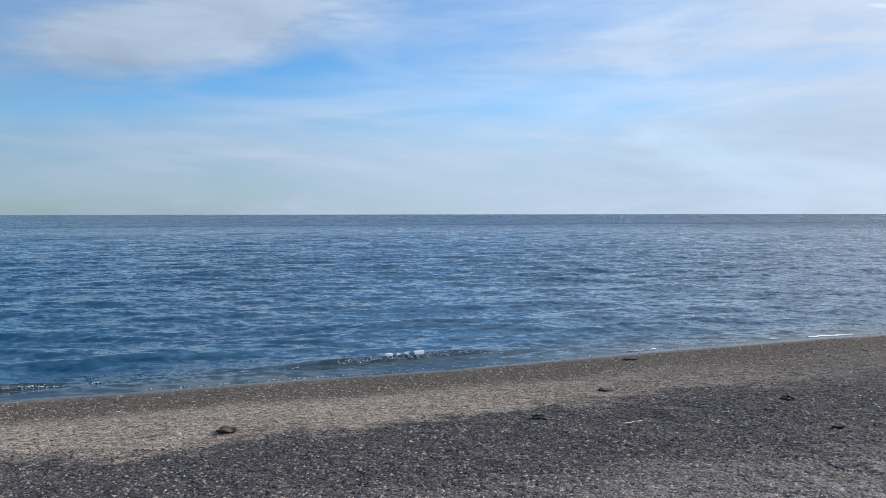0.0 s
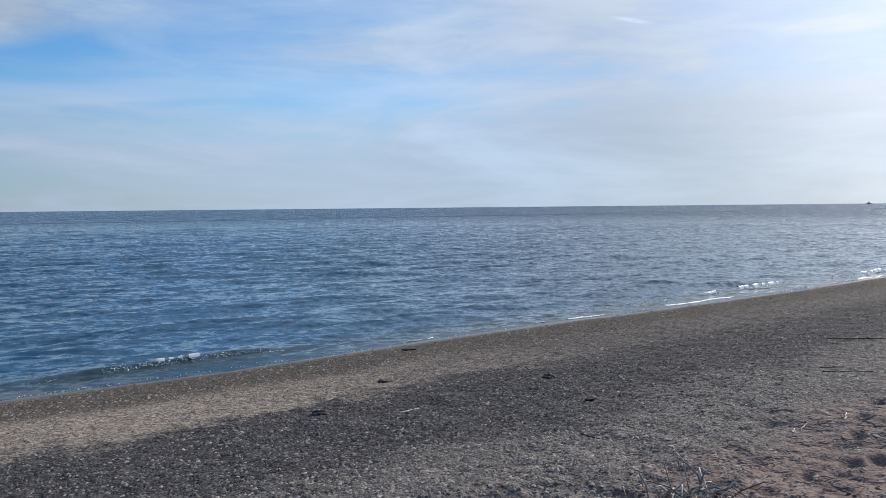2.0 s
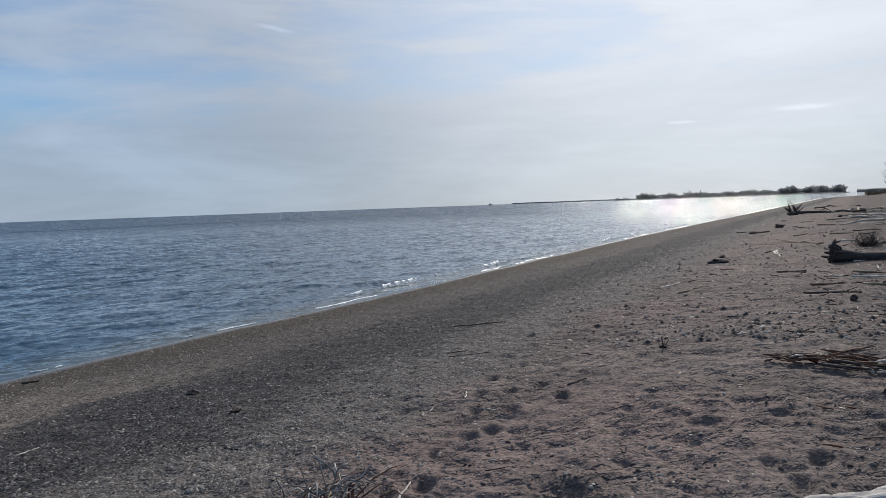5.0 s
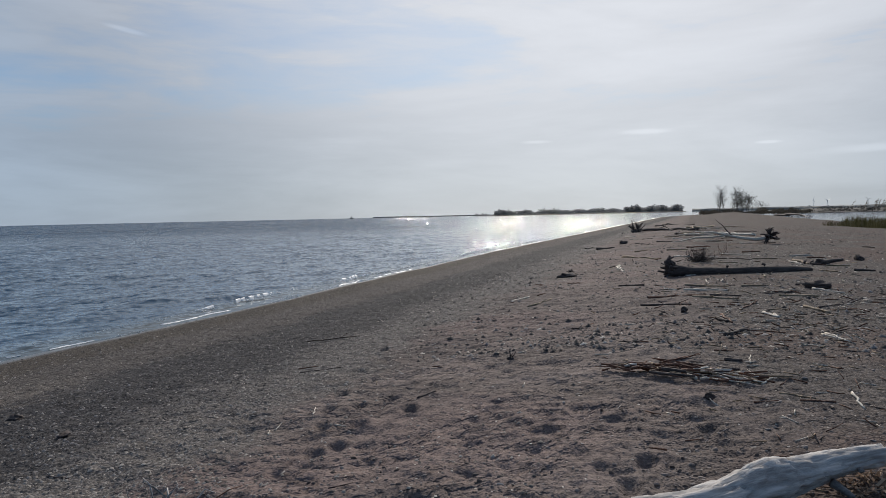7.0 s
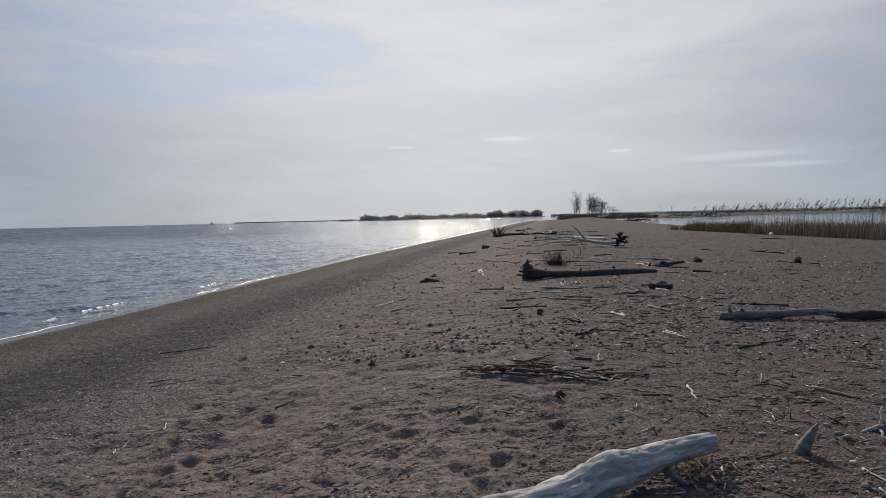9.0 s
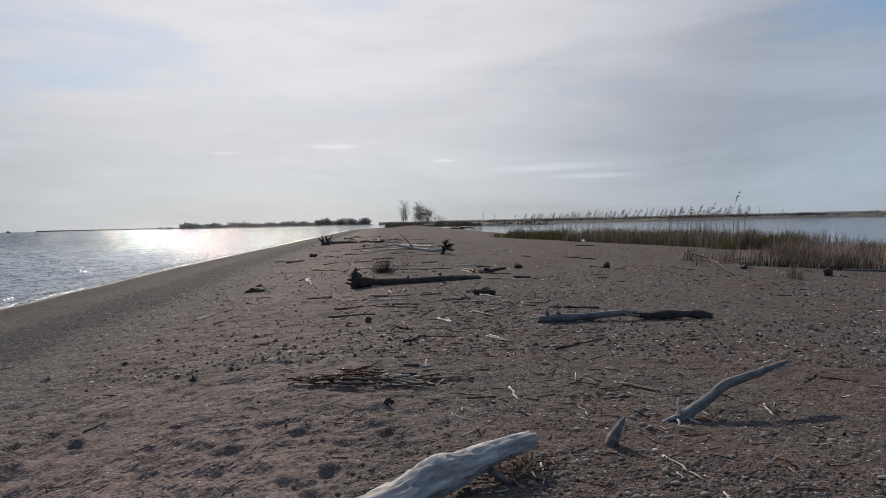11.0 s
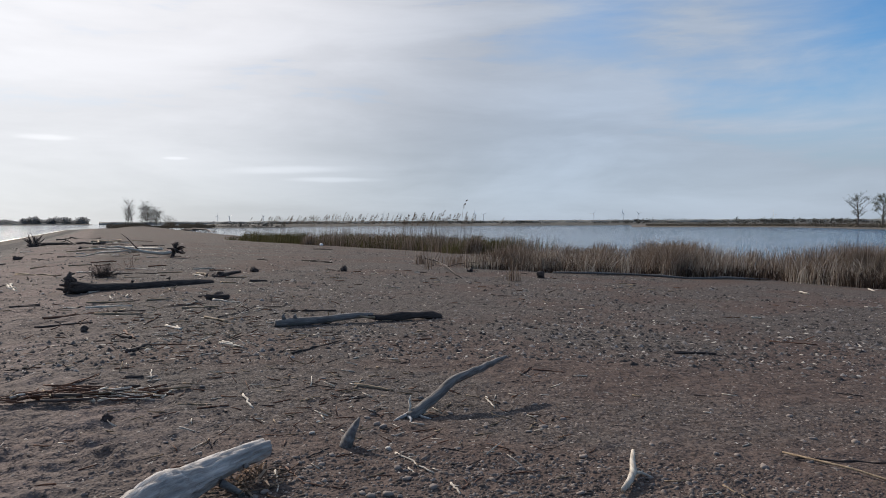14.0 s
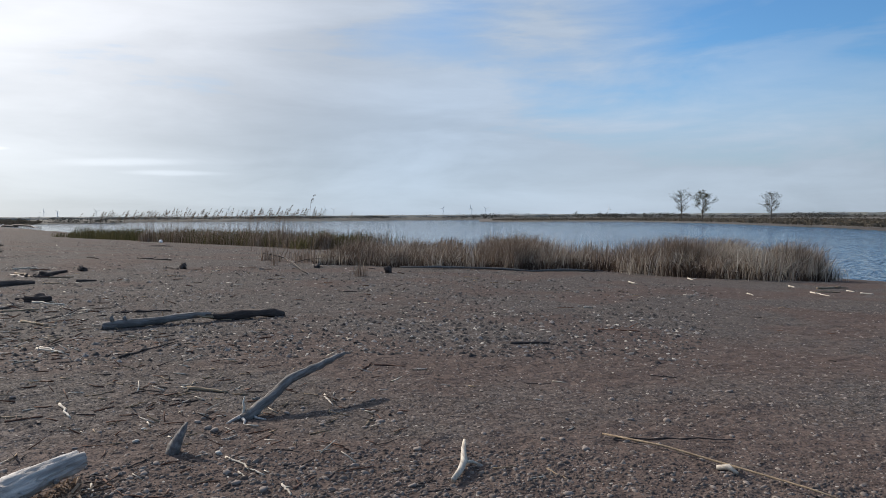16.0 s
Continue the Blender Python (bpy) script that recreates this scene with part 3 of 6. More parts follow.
# ---- water ----
def waves(u, v, step, d):
    """Short waves running in to the beach, flat at its edge."""
    rnd = random.Random(5)
    z = np.zeros_like(u)
    for i in range(26):
        lam = 0.50 * 1.115 ** i
        a = radians(rnd.uniform(-30, 30) + 5)
        ph = rnd.uniform(0, 6.28)
        k = 2 * math.pi / lam
        amp = 0.0072 * lam ** 0.75 * float(smooth(9.0, 2.0, lam)) * smooth(0.34, 0.17, step / lam)
        w = k * (u * math.sin(a) + v * math.cos(a)) + ph + 2.2 * vnoise(u, v, lam * 3.5, 40 + i)
        s = np.sin(w)
        z = z + amp * (s + 0.25 * np.cos(2 * w))
    z = z * (0.6 + 0.8 * vnoise(u, v, 9.0, 71)) * smooth(0.3, 3.0, d)
    crest = 0.55 + 0.35 * vnoise(u, 0 * u, 2.2, 72) + 0.5 * vnoise(u, 0 * u, 7.0, 73)
    tall = smooth(0.35, 0.75, vnoise(u, 0 * u, 3.3, 74)) * smooth(0.12, 0.05, step)
    lip = np.where(d < crest, np.exp(-((d - crest) / 0.07) ** 2), np.exp(-((d - crest) / 0.28) ** 2))
    second = np.exp(-((d - crest - 1.5) / 0.35) ** 2) * smooth(0.4, 0.8, vnoise(u, 0 * u, 4.3, 75)) * smooth(0.2, 0.08, step)
    rollers = 0 * d
    for off, tall_k, seed in ((2.6, 0.055, 76), (4.1, 0.05, 78), (6.2, 0.055, 79), (8.6, 0.05, 80)):
        e = d - crest - off - 0.8 * (vnoise(u, d, 3.0, seed) - 0.5) - 0.10 * u * (off - 5.0) / 5.0
        rollers = rollers + tall_k * np.where(e < 0, np.exp(-(e / 0.22) ** 2), np.exp(-(e / 0.55) ** 2)) * smooth(0.35, 0.7, vnoise(u, 0 * u, 3.7, seed + 20)) * smooth(0.25, 0.1, step) * smooth(22, 8, u)
    return z + 0.12 * tall * lip + 0.06 * second + rollers


def build_water():
    az = np.arange(-40, 70.01, 0.275)
    rr = np.concatenate([8.5 * 1.0062 ** np.arange(0, 400), 101 * 1.04 ** np.arange(0, 60), [1150, 1500, 2200, 3400, 5000]])
    x, y = polar_sheet(az, rr)
    u, v = x * CU + y * SU, -x * SU + y * CU
    step = np.outer(np.gradient(rr), np.ones(len(az)))
    z = waves(u, v, step, v - shoreline(u))
    z = z * smooth(300, 60, np.hypot(x, y))
    ob = link_mesh("lake", np.stack([x, y, z], -1).reshape(-1, 3), sheet_faces(len(rr), len(az), False), SEA, True)
    tagged(ob, "blue lake water with short choppy waves", "water", kind="structure")
    az = np.arange(70, 312.5, 1.0)
    rr = np.array([1, 12, 20, 30, 40, 60, 90, 140, 220, 350, 600, 1000, 2000, 5000.0])
    x, y = polar_sheet(az, rr)
    ob = link_mesh("lagoon", np.stack([x, y, 0 * x], -1).reshape(-1, 3), sheet_faces(len(rr), len(az), False), LAGOON, True)
    tagged(ob, "calm blue-grey rippled lagoon water", "water", kind="structure")


build_water()


def build_foam():
    """Froth on the lip of the little breakers and along the swash."""
    g = np.random.default_rng(8)
    n = 25000
    u = -7 + 112 * g.uniform(0, 1, n) ** 2.2
    s = shoreline(u)
    crest = 0.55 + 0.35 * vnoise(u, 0 * u, 2.2, 72) + 0.5 * vnoise(u, 0 * u, 7.0, 73)
    tall = smooth(0.45, 0.75, vnoise(u, 0 * u, 3.3, 74))
    keep = g.uniform(0, 1, n) < smooth(0.32, 0.62, vnoise(u, 0 * u, 3.3, 74)) * (0.35 + 0.6 * smooth(8, 30, u)) * smooth(0.30, 0.62, vnoise(u, 0 * u, 0.28, 77))
    edge = g.uniform(0, 1, n) < (0.10 + 0.6 * smooth(8, 22, u)) * smooth(0.3, 0.6, vnoise(u, 0 * u, 1.7, 76))
    on_crest = keep
    d = np.where(on_crest, crest - 0.04 + np.abs(g.normal(0, 0.05, n)) * -1 + g.normal(0, 0.02, n), 0.02 + g.normal(0, 1, n) * (0.04 + 0.12 * smooth(8, 25, u)))
    sel = keep | edge
    u, d, s, tall, on_crest = u[sel], d[sel], s[sel], tall[sel], on_crest[sel]
    x, y = xy(u, s + d)
    z = np.where(on_crest, 0.10 * tall * np.exp(-np.clip(crest[sel] - d, 0, 1) * 9), 0.006)
    scatter_lumps("foam", x, y, z, 0.004 + (0.009 + 0.026 * smooth(6, 40, u)) * g.uniform(0, 1, len(x)) ** 2, 0.7, FOAM, 9, "white froth of small breaking waves", "foam")


def foam_ribbons():
    """Broken strips of froth on the crests of the breakers and at the water's edge."""
    for name, at_crest, du in (("breaker_foam", True, 0.035), ("swash_foam", False, 0.045)):
        u = np.arange(-7, 105, du)
        s = shoreline(u)
        crest = 0.55 + 0.35 * vnoise(u, 0 * u, 2.2, 72) + 0.5 * vnoise(u, 0 * u, 7.0, 73)
        if at_crest:
            on = smooth(0.42, 0.62, vnoise(u, 0 * u, 3.3, 74)) * smooth(0.3, 0.5, vnoise(u, 0 * u, 0.6, 81)) * smooth(0.3, 0.45, vnoise(u, 0 * u, 0.17, 91)) * (0.5 + 0.5 * smooth(4, 16, u)) * (smooth(0.35, 0.5, vnoise(u, 0 * u, 0.07, 93)) * (u < 14) + (u >= 14))
            mid = crest - 0.035
            w = (0.010 + 0.016 * smooth(5, 40, u) + 0.035 * vnoise(u, 0 * u, 0.11, 82)) * on
        else:
            on = smooth(0.38, 0.55, vnoise(u, 0 * u, 2.3, 83)) * smooth(3, 14, u) * smooth(0.25, 0.45, vnoise(u, 0 * u, 0.3, 92))
            mid = 0.05 + 0.22 * vnoise(u, 0 * u, 0.7, 84)
            w = (0.008 + 0.035 * smooth(6, 40, u) + 0.04 * vnoise(u, 0 * u, 0.13, 85)) * on
        k = np.array([-1.0, -0.5, 0.0, 0.5, 1.0])
        d = mid[:, None] + w[:, None] * k + 0.25 * w[:, None] * (vnoise(u[:, None] + 0 * k, k * 9 + 0 * u[:, None], 0.07, 86) - 0.5)
        uu, ss = u[:, None] + 0 * k, s[:, None] + 0 * k
        top = waves(uu, ss + d, np.full_like(d, 0.05), d)
        z = np.maximum(top, 0.0) + 0.004 + (1 - k ** 2) * (0.004 + 0.02 * vnoise(uu, d, 0.05, 87)) - 0.05 * (w[:, None] < 0.006)
        x, y = xy(uu, ss + d)
        faces = sheet_faces(len(u), 5, False)
        live = np.repeat((w[:-1] > 0.006) & (w[1:] > 0.006), 4)
        ob = link_mesh(name, np.stack([x, y, z], -1).reshape(-1, 3), faces[live], FOAM, True)
        tagged(ob, "white crests of small breaking waves" if at_crest else "thin white froth along the water's edge", "foam", kind="stuff")


OCTA = (np.array([(1, 0, 0), (0, 1, 0), (-1, 0, 0), (0, -1, 0), (0, 0, 1), (0, 0, -1.0)]), np.array([(0, 1, 4), (1, 2, 4), (2, 3, 4), (3, 0, 4), (1, 0, 5), (2, 1, 5), (3, 2, 5), (0, 3, 5)]))


def scatter_lumps(name, x, y, z, size, flat, mat, seed, label, category, stretch=1.6):
    """Very many small rounded lumps as one loose mass."""
    g = np.random.default_rng(seed)
    n = len(x)
    form, tris = OCTA
    m = len(form)
    shape = form[None] * (1 + 0.22 * g.uniform(-1, 1, (n, m, 1)))
    sx, sy, sz = size * g.uniform(0.9, stretch, n), size * g.uniform(0.7, 1.1, n), size * flat * g.uniform(0.7, 1.2, n)
    a = g.uniform(0, 2 * np.pi, n)
    px, py, pz = shape[..., 0] * sx[:, None], shape[..., 1] * sy[:, None], shape[..., 2] * sz[:, None]
    ca, sa = np.cos(a)[:, None], np.sin(a)[:, None]
    verts = np.stack([px * ca - py * sa + x[:, None], px * sa + py * ca + y[:, None], pz + z[:, None]], -1).reshape(-1, 3)
    faces = (tris[None] + m * np.arange(n)[:, None, None]).reshape(-1, 3)
    ob = link_mesh(name, verts, faces, mat, True)
    return tagged(ob, label, category, kind="stuff")


build_foam()
foam_ribbons()


def scatter_leaves(name, x, y, z, size, mat, seed, label, category):
    """Very many small leafy sprays, each a bent four-cornered blade."""
    g = np.random.default_rng(seed)
    n = len(x)
    a = g.normal(0, 1, (n, 3))
    a /= np.linalg.norm(a, axis=1)[:, None]
    b = np.cross(a, g.normal(0, 1, (n, 3)))
    b /= np.linalg.norm(b, axis=1)[:, None]
    c = np.stack([x, y, z], -1)
    s = size[:, None]
    verts = np.stack([c - a * s, c + b * s * 0.7, c + a * s, c - b * s * 0.7], 1).reshape(-1, 3)
    verts += g.normal(0, 0.12, verts.shape) * np.repeat(s, 4, 0)
    faces = (np.array([[0, 1, 2, 3]])[None] + 4 * np.arange(n)[:, None, None]).reshape(-1, 4)
    return tagged(link_mesh(name, verts, faces, mat), label, category, kind="stuff")


def ground_heights(x, y):
    u, v = x * CU + y * SU, -x * SU + y * CU
    return land(u, v) + relief(x, y, u, v, np.full_like(x, 0.03))


def dome_forms():
    """Two half-sunk pebbles: a coarse one of six triangles and a rounder one of eighteen."""
    a = np.arange(6) * np.pi / 3
    ring = np.stack([np.cos(a), np.sin(a), np.full(6, -0.25)], -1)
    inner = np.stack([0.66 * np.cos(a + 0.5), 0.66 * np.sin(a + 0.5), np.full(6, 0.72)], -1)
    top = np.array([[0, 0, 1.0]])
    k = np.arange(6)
    n = (k + 1) % 6
    low = np.stack([k, n, np.full(6, 6)], -1)
    fine = np.concatenate([np.stack([k, n, 6 + k], -1), np.stack([n, 6 + n, 6 + k], -1), np.stack([6 + k, 6 + n, np.full(6, 12)], -1)])
    return (np.concatenate([ring, top * 0.95]), low), (np.concatenate([ring, inner, top]), fine)


DOME_LOW, DOME_FINE = dome_forms()


def scatter_pebbles(name, x, y, size, flat, mat, seed, label, category, form):
    """Very many pebbles, each sunk in the sand by its lower half."""
    g = np.random.default_rng(seed)
    n = len(x)
    shape, tris = form
    m = len(shape)
    pts = shape[None] * (1 + 0.20 * g.uniform(-1, 1, (n, m, 1)))
    sx, sy, sz = size * g.uniform(0.95, 1.75, n), size * g.uniform(0.65, 1.05, n), size * flat * g.uniform(0.6, 1.25, n)
    a = g.uniform(0, 2 * np.pi, n)
    px, py, pz = pts[..., 0] * sx[:, None], pts[..., 1] * sy[:, None], pts[..., 2] * sz[:, None]
    pz = pz + px * g.normal(0, 0.18, n)[:, None]
    ca, sa = np.cos(a)[:, None], np.sin(a)[:, None]
    z = ground_heights(x, y)
    verts = np.stack([px * ca - py * sa + x[:, None], px * sa + py * ca + y[:, None], pz + z[:, None]], -1).reshape(-1, 3)
    faces = (tris[None] + m * np.arange(n)[:, None, None]).reshape(-1, 3)
    return tagged(link_mesh(name, verts, faces, mat, True), label, category, kind="stuff")


def build_stones():
    g = np.random.default_rng(21)

    def field(n, r0, r1, az0=-34, az1=138):
        """Places over the beach, thinning out with the square of the range."""
        az, r = np.radians(g.uniform(az0, az1, n)), r0 * (r1 / r0) ** g.uniform(0, 1, n)
        x, y = r * np.sin(az), r * np.cos(az)
        u, v = x * CU + y * SU, -x * SU + y * CU
        return x, y, u, v - 1.3 * smooth(0, 60, u), r

    def keep(chance, *arrays):
        k = g.uniform(0, 1, len(chance)) < chance
        return [a[k] for a in arrays]

    # shingle and gravel towards the lake
    x, y, u, v, r = field(190000, 3.3, 26.0, -34, 75)
    w = v + 1.2 * (vnoise(x, y, 1.3, 22) - 0.5) + 0.7 * (vnoise(x, y, 0.3, 20) - 0.5)
    chance = (0.04 + 0.96 * smooth(2.8, 4.4, w)) * (1 - 0.62 * smooth(6.9, 7.5, w) * smooth(9.6, 9.0, w)) * (1 - 0.35 * smooth(9.3, 10.0, w)) * (v > 0.8) * (v < 11.15)
    x, y, r, w = keep(chance, x, y, r, w)
    size = (0.0052 + 0.0125 * g.uniform(0, 1, len(x)) ** 3.0) * (1 + 0.022 * r)
    near = r < 4.8
    strip = smooth(7.0, 7.7, w) * smooth(9.0, 2.0, x)
    dark = (smooth(4.2, 5.4, w) * (1 - strip) > g.uniform(0, 1, len(x))) & (g.uniform(0, 1, len(x)) < 0.86)
    for sel, form, mat, label in ((near & ~dark, DOME_FINE, PALE_PEBBLE, "mixed grey and buff pebbles on sand"), (near & dark, DOME_FINE, GRAVEL, "dark grey shingle with paler pebbles"),
                                  (~near & ~dark, DOME_LOW, PALE_PEBBLE, "mixed grey and buff fine pebbles on sand"), (~near & dark, DOME_LOW, GRAVEL, "dark grey fine shingle on sand")):
        scatter_pebbles("shingle", x[sel], y[sel], size[sel], 0.72, mat, 23, label, "gravel", form)
    # pebbles and clods over the crest and the lagoon side
    x, y, u, v, r = field(132000, 3.3, 28.0, 40, 138)
    w = v + 2.0 * (vnoise(x, y, 1.5, 24) - 0.5)
    x, y, r = keep((0.05 + 0.90 * smooth(0.6, -1.8, w)) * (0.45 + 0.55 * smooth(0.3, 0.6, vnoise(x, y, 0.8, 26))) * (v < 2.6) * (v > -19), x, y, r)
    size = (0.0055 + 0.0140 * g.uniform(0, 1, len(x)) ** 4.0) * (1 + 0.024 * r)
    near = r < 5.4
    scatter_pebbles("pebbles", x[near], y[near], size[near], 0.56, STONE, 25, "grey and brown pebbles half sunk in sand", "pebbles", DOME_FINE)
    scatter_pebbles("pebbles", x[~near], y[~near], size[~near], 0.62, STONE, 28, "small grey and brown pebbles on sand", "pebbles", DOME_LOW)
    # scattered stones and rotten scraps farther along the crest
    x, y, u, v, r = field(40000, 9.0, 75.0, 50, 125)
    x, y, r = keep((0.35 + 0.65 * smooth(0.35, 0.65, vnoise(u, v, 2.6, 38))) * (v > -19) * (v < 5.5), x, y, r)
    size = (0.011 + 0.030 * g.uniform(0, 1, len(x)) ** 3) * (1 + 0.012 * r)
    pale = g.uniform(0, 1, len(x)) < 0.11
    scatter_pebbles("crest_litter", x[~pale], y[~pale], size[~pale], 0.8, GRAVEL, 39, "dark stones and scraps along the crest", "pebbles", DOME_LOW)
    scatter_pebbles("crest_litter", x[pale], y[pale], size[pale] * 0.8, 0.5, SHELL, 40, "pale chips and shells along the crest", "pebbles", DOME_LOW)
    # crumbs and clods of sand that roughen the crest
    x, y, u, v, r = field(16000, 3.3, 20.0, 25, 100)
    x, y, r = keep((0.25 + 0.75 * smooth(0.3, 0.65, vnoise(u, v, 0.7, 45))) * smooth(-2.0, -0.5, v) * smooth(5.0, 3.6, v), x, y, r)
    size = (0.004 + 0.007 * g.uniform(0, 1, len(x)) ** 3) * (1 + 0.04 * r)
    scatter_pebbles("sand_crumbs", x, y, size, 0.55, CRUMB, 46, "crumbs of damp sand and fine gravel", "sand", DOME_LOW)
    # shell and wood crumbs
    x, y, u, v, r = field(5200, 3.4, 34.0)
    x, y, r = keep((v > -18) * (v < 9.6) * 0.8, x, y, r)
    size = (0.004 + 0.008 * g.uniform(0, 1, len(x)) ** 2) * (1 + 0.03 * r)
    scatter_pebbles("shell_bits", x, y, size, 0.4, SHELL, 26, "pale shell and driftwood crumbs on sand", "shells", DOME_LOW)


build_stones()


# ---- driftwood ----
TONES = {"w": (WHITE, "sun-bleached white driftwood stick lying on sand"), "b": (BROWN, "weathered brown driftwood stick lying on sand"),
         "d": (DARK, "dark damp driftwood stick lying on sand"), "t": (TAN, "tan dry driftwood stick lying on sand")}
stick_count = 0


def stick(x1, y1, x2, y2, r, tone):
    """A crooked stick on the sand from one end to the other."""
    global stick_count
    stick_count += 1
    rnd = random.Random(stick_count * 7)
    bm = bmesh.new()
    length = math.hypot(x2 - x1, y2 - y1)
    pts = bent((0, 0, 0), (length, 0, 0), 7, 0.035, rnd)
    rad = [r * (1.05 - 0.45 * i / 7) * rnd.uniform(0.85, 1.15) for i in range(8)]
    tube(bm, pts, rad, 7, 0.14, stick_count)
    if length > 14 * r and rnd.random() < 0.6:
        i = rnd.randint(2, 5)
        d = Vector((rnd.uniform(0.3, 0.9), rnd.choice((-1, 1)) * rnd.uniform(0.4, 0.9), 0.25)) * min(0.22 * length, 0.18)
        tube(bm, [pts[i], pts[i] + d * 0.5, pts[i] + d], [rad[i] * 0.6, rad[i] * 0.45, rad[i] * 0.25], 5, 0.1, stick_count)
    mat, label = TONES[tone]
    ob = part("driftwood_stick", bm, mat)
    z1, z2 = ground_z(x1, y1), ground_z(x2, y2)
    zm = ground_z((x1 + x2) / 2, (y1 + y2) / 2)
    lift = max(0.0, zm - (z1 + z2) / 2)
    ob.matrix_world = pose(x1, y1, z1 + r * 0.45 + lift, 0, -math.degrees(math.atan2(z2 - z1, length)), math.degrees(math.atan2(y2 - y1, x2 - x1)))
    return tagged(ob, label, "driftwood", "sticks on the sand")


def big_log():
    """The thick bleached log with a hump and a ragged far end."""
    log = base("driftwood_log", 4.205, 1.124, ground_z(4.6, 0.9) - 0.01, "thick bleached grey driftwood log lying on sand", "driftwood", "", -27.9)
    n, sides = 80, 44
    bm = bmesh.new()
    rings = []
    for i in range(n):
        x = -1.05 + 1.95 * i / (n - 1)
        hump = math.exp(-((x - 0.02) / 0.2) ** 2)
        r = 0.076 + 0.018 * float(smooth(0.85, -0.1, x)) + 0.020 * hump + 0.012 * math.exp(-((x + 0.45) / 0.3) ** 2)
        r *= 0.88 + 0.12 * float(smooth(0.90, 0.80, x))
        mid = 0.150 + 0.020 * float(smooth(0.1, 0.9, x)) + 0.012 * hump - 0.03 * float(smooth(-0.05, -0.6, x))
        ring = []
        for k in range(sides):
            a = 2 * math.pi * k / sides
            q = Vector((x * 2.4, math.cos(a) * 1.6, math.sin(a) * 1.6))
            rr = r * (1 + 0.20 * noise.noise(q) + 0.10 * noise.noise(Vector((q.x * 1.2, q.y * 3.1, q.z * 3.1))))
            twist = a + x * 0.7
            groove = abs(noise.noise(Vector((x * 0.9, math.cos(twist) * 5.5, math.sin(twist) * 5.5))))
            rr -= r * 0.22 * max(0.0, 0.16 - groove) / 0.16
            rr += r * 0.05 * noise.noise(Vector((x * 3.0, math.cos(twist) * 9.0, math.sin(twist) * 9.0)))
            rr += 0.040 * hump * max(0.0, math.sin(a)) ** 2 * (0.6 + noise.noise(Vector((x * 9, 3, 1))))
            ring.append(bm.verts.new((x + 0.012 * noise.noise(Vector((i, k * 0.7, 4))), math.cos(a) * rr + 0.03 * math.sin(x * 3.0), mid + math.sin(a) * rr * 0.92)))
        rings.append(ring)
    for p, q in zip(rings, rings[1:]):
        for k in range(sides):
            bm.faces.new((p[k], q[k], q[(k + 1) % sides], p[(k + 1) % sides]))
    bm.faces.new(rings[0])
    bm.faces.new(rings[-1][::-1])
    bmesh.ops.recalc_face_normals(bm, faces=bm.faces[:])
    part("trunk", bm, BLEACHED, log)
    bm = bmesh.new()
    tube(bm, [(0.42, -0.04, 0.10), (0.47, -0.10, 0.05), (0.50, -0.14, 0.02)], [0.026, 0.02, 0.01], 8, 0.15, 6)
    part("branch_stub", bm, GREY, log)
    for i, (x, s) in enumerate(((0.62, 0.014), (-0.3, 0.018))):
        bm = bmesh.new()
        lump_mesh(bm, (s * 1.6, s, s), i + 2, 0.2, 2, (x, -0.062, 0.14))
        part("knot", bm, GREY, log)


def straw_heap():
    """Dry leaves and stems caught under the log."""
    rnd = random.Random(12)
    bm = bmesh.new()
    for i in range(60):
        x, y = rnd.gauss(0, 0.10), rnd.gauss(0, 0.07)
        a, l = rnd.uniform(0, 6.3), rnd.uniform(0.06, 0.2)
        zz = 0.012 + rnd.random() * 0.05
        p = Vector((x, y, zz))
        d = Vector((math.cos(a) * l, math.sin(a) * l, rnd.uniform(-0.02, 0.035)))
        w = rnd.uniform(0.003, 0.010)
        s = Vector((-math.sin(a) * w, math.cos(a) * w, rnd.uniform(-0.3, 0.3) * w))
        m1 = p + d * 0.5 + Vector((0, 0, 0.02))
        vs = [bm.verts.new(c) for c in (p - s, p + s, m1 + s, m1 - s, p + d + s * 0.3, p + d - s * 0.3)]
        bm.faces.new((vs[0], vs[1], vs[2], vs[3]))
        bm.faces.new((vs[3], vs[2], vs[4], vs[5]))
    for i in range(10):
        a = rnd.uniform(0, 6.3)
        c = Vector((rnd.gauss(0, 0.08), rnd.gauss(0, 0.06), 0.015))
        tube(bm, [c, c + Vector((math.cos(a), math.sin(a), 0.15)) * 0.09, c + Vector((math.cos(a + 0.4), math.sin(a + 0.4), 0.1)) * 0.2], [0.006, 0.005, 0.003], 5, 0.1, i)
    ob = part("straw_heap", bm, STRAW)
    ob.location = (4.76, 0.76, ground_z(4.76, 0.76))
    tagged(ob, "tan dry straw and leaf litter beside a log", "litter", kind="stuff")


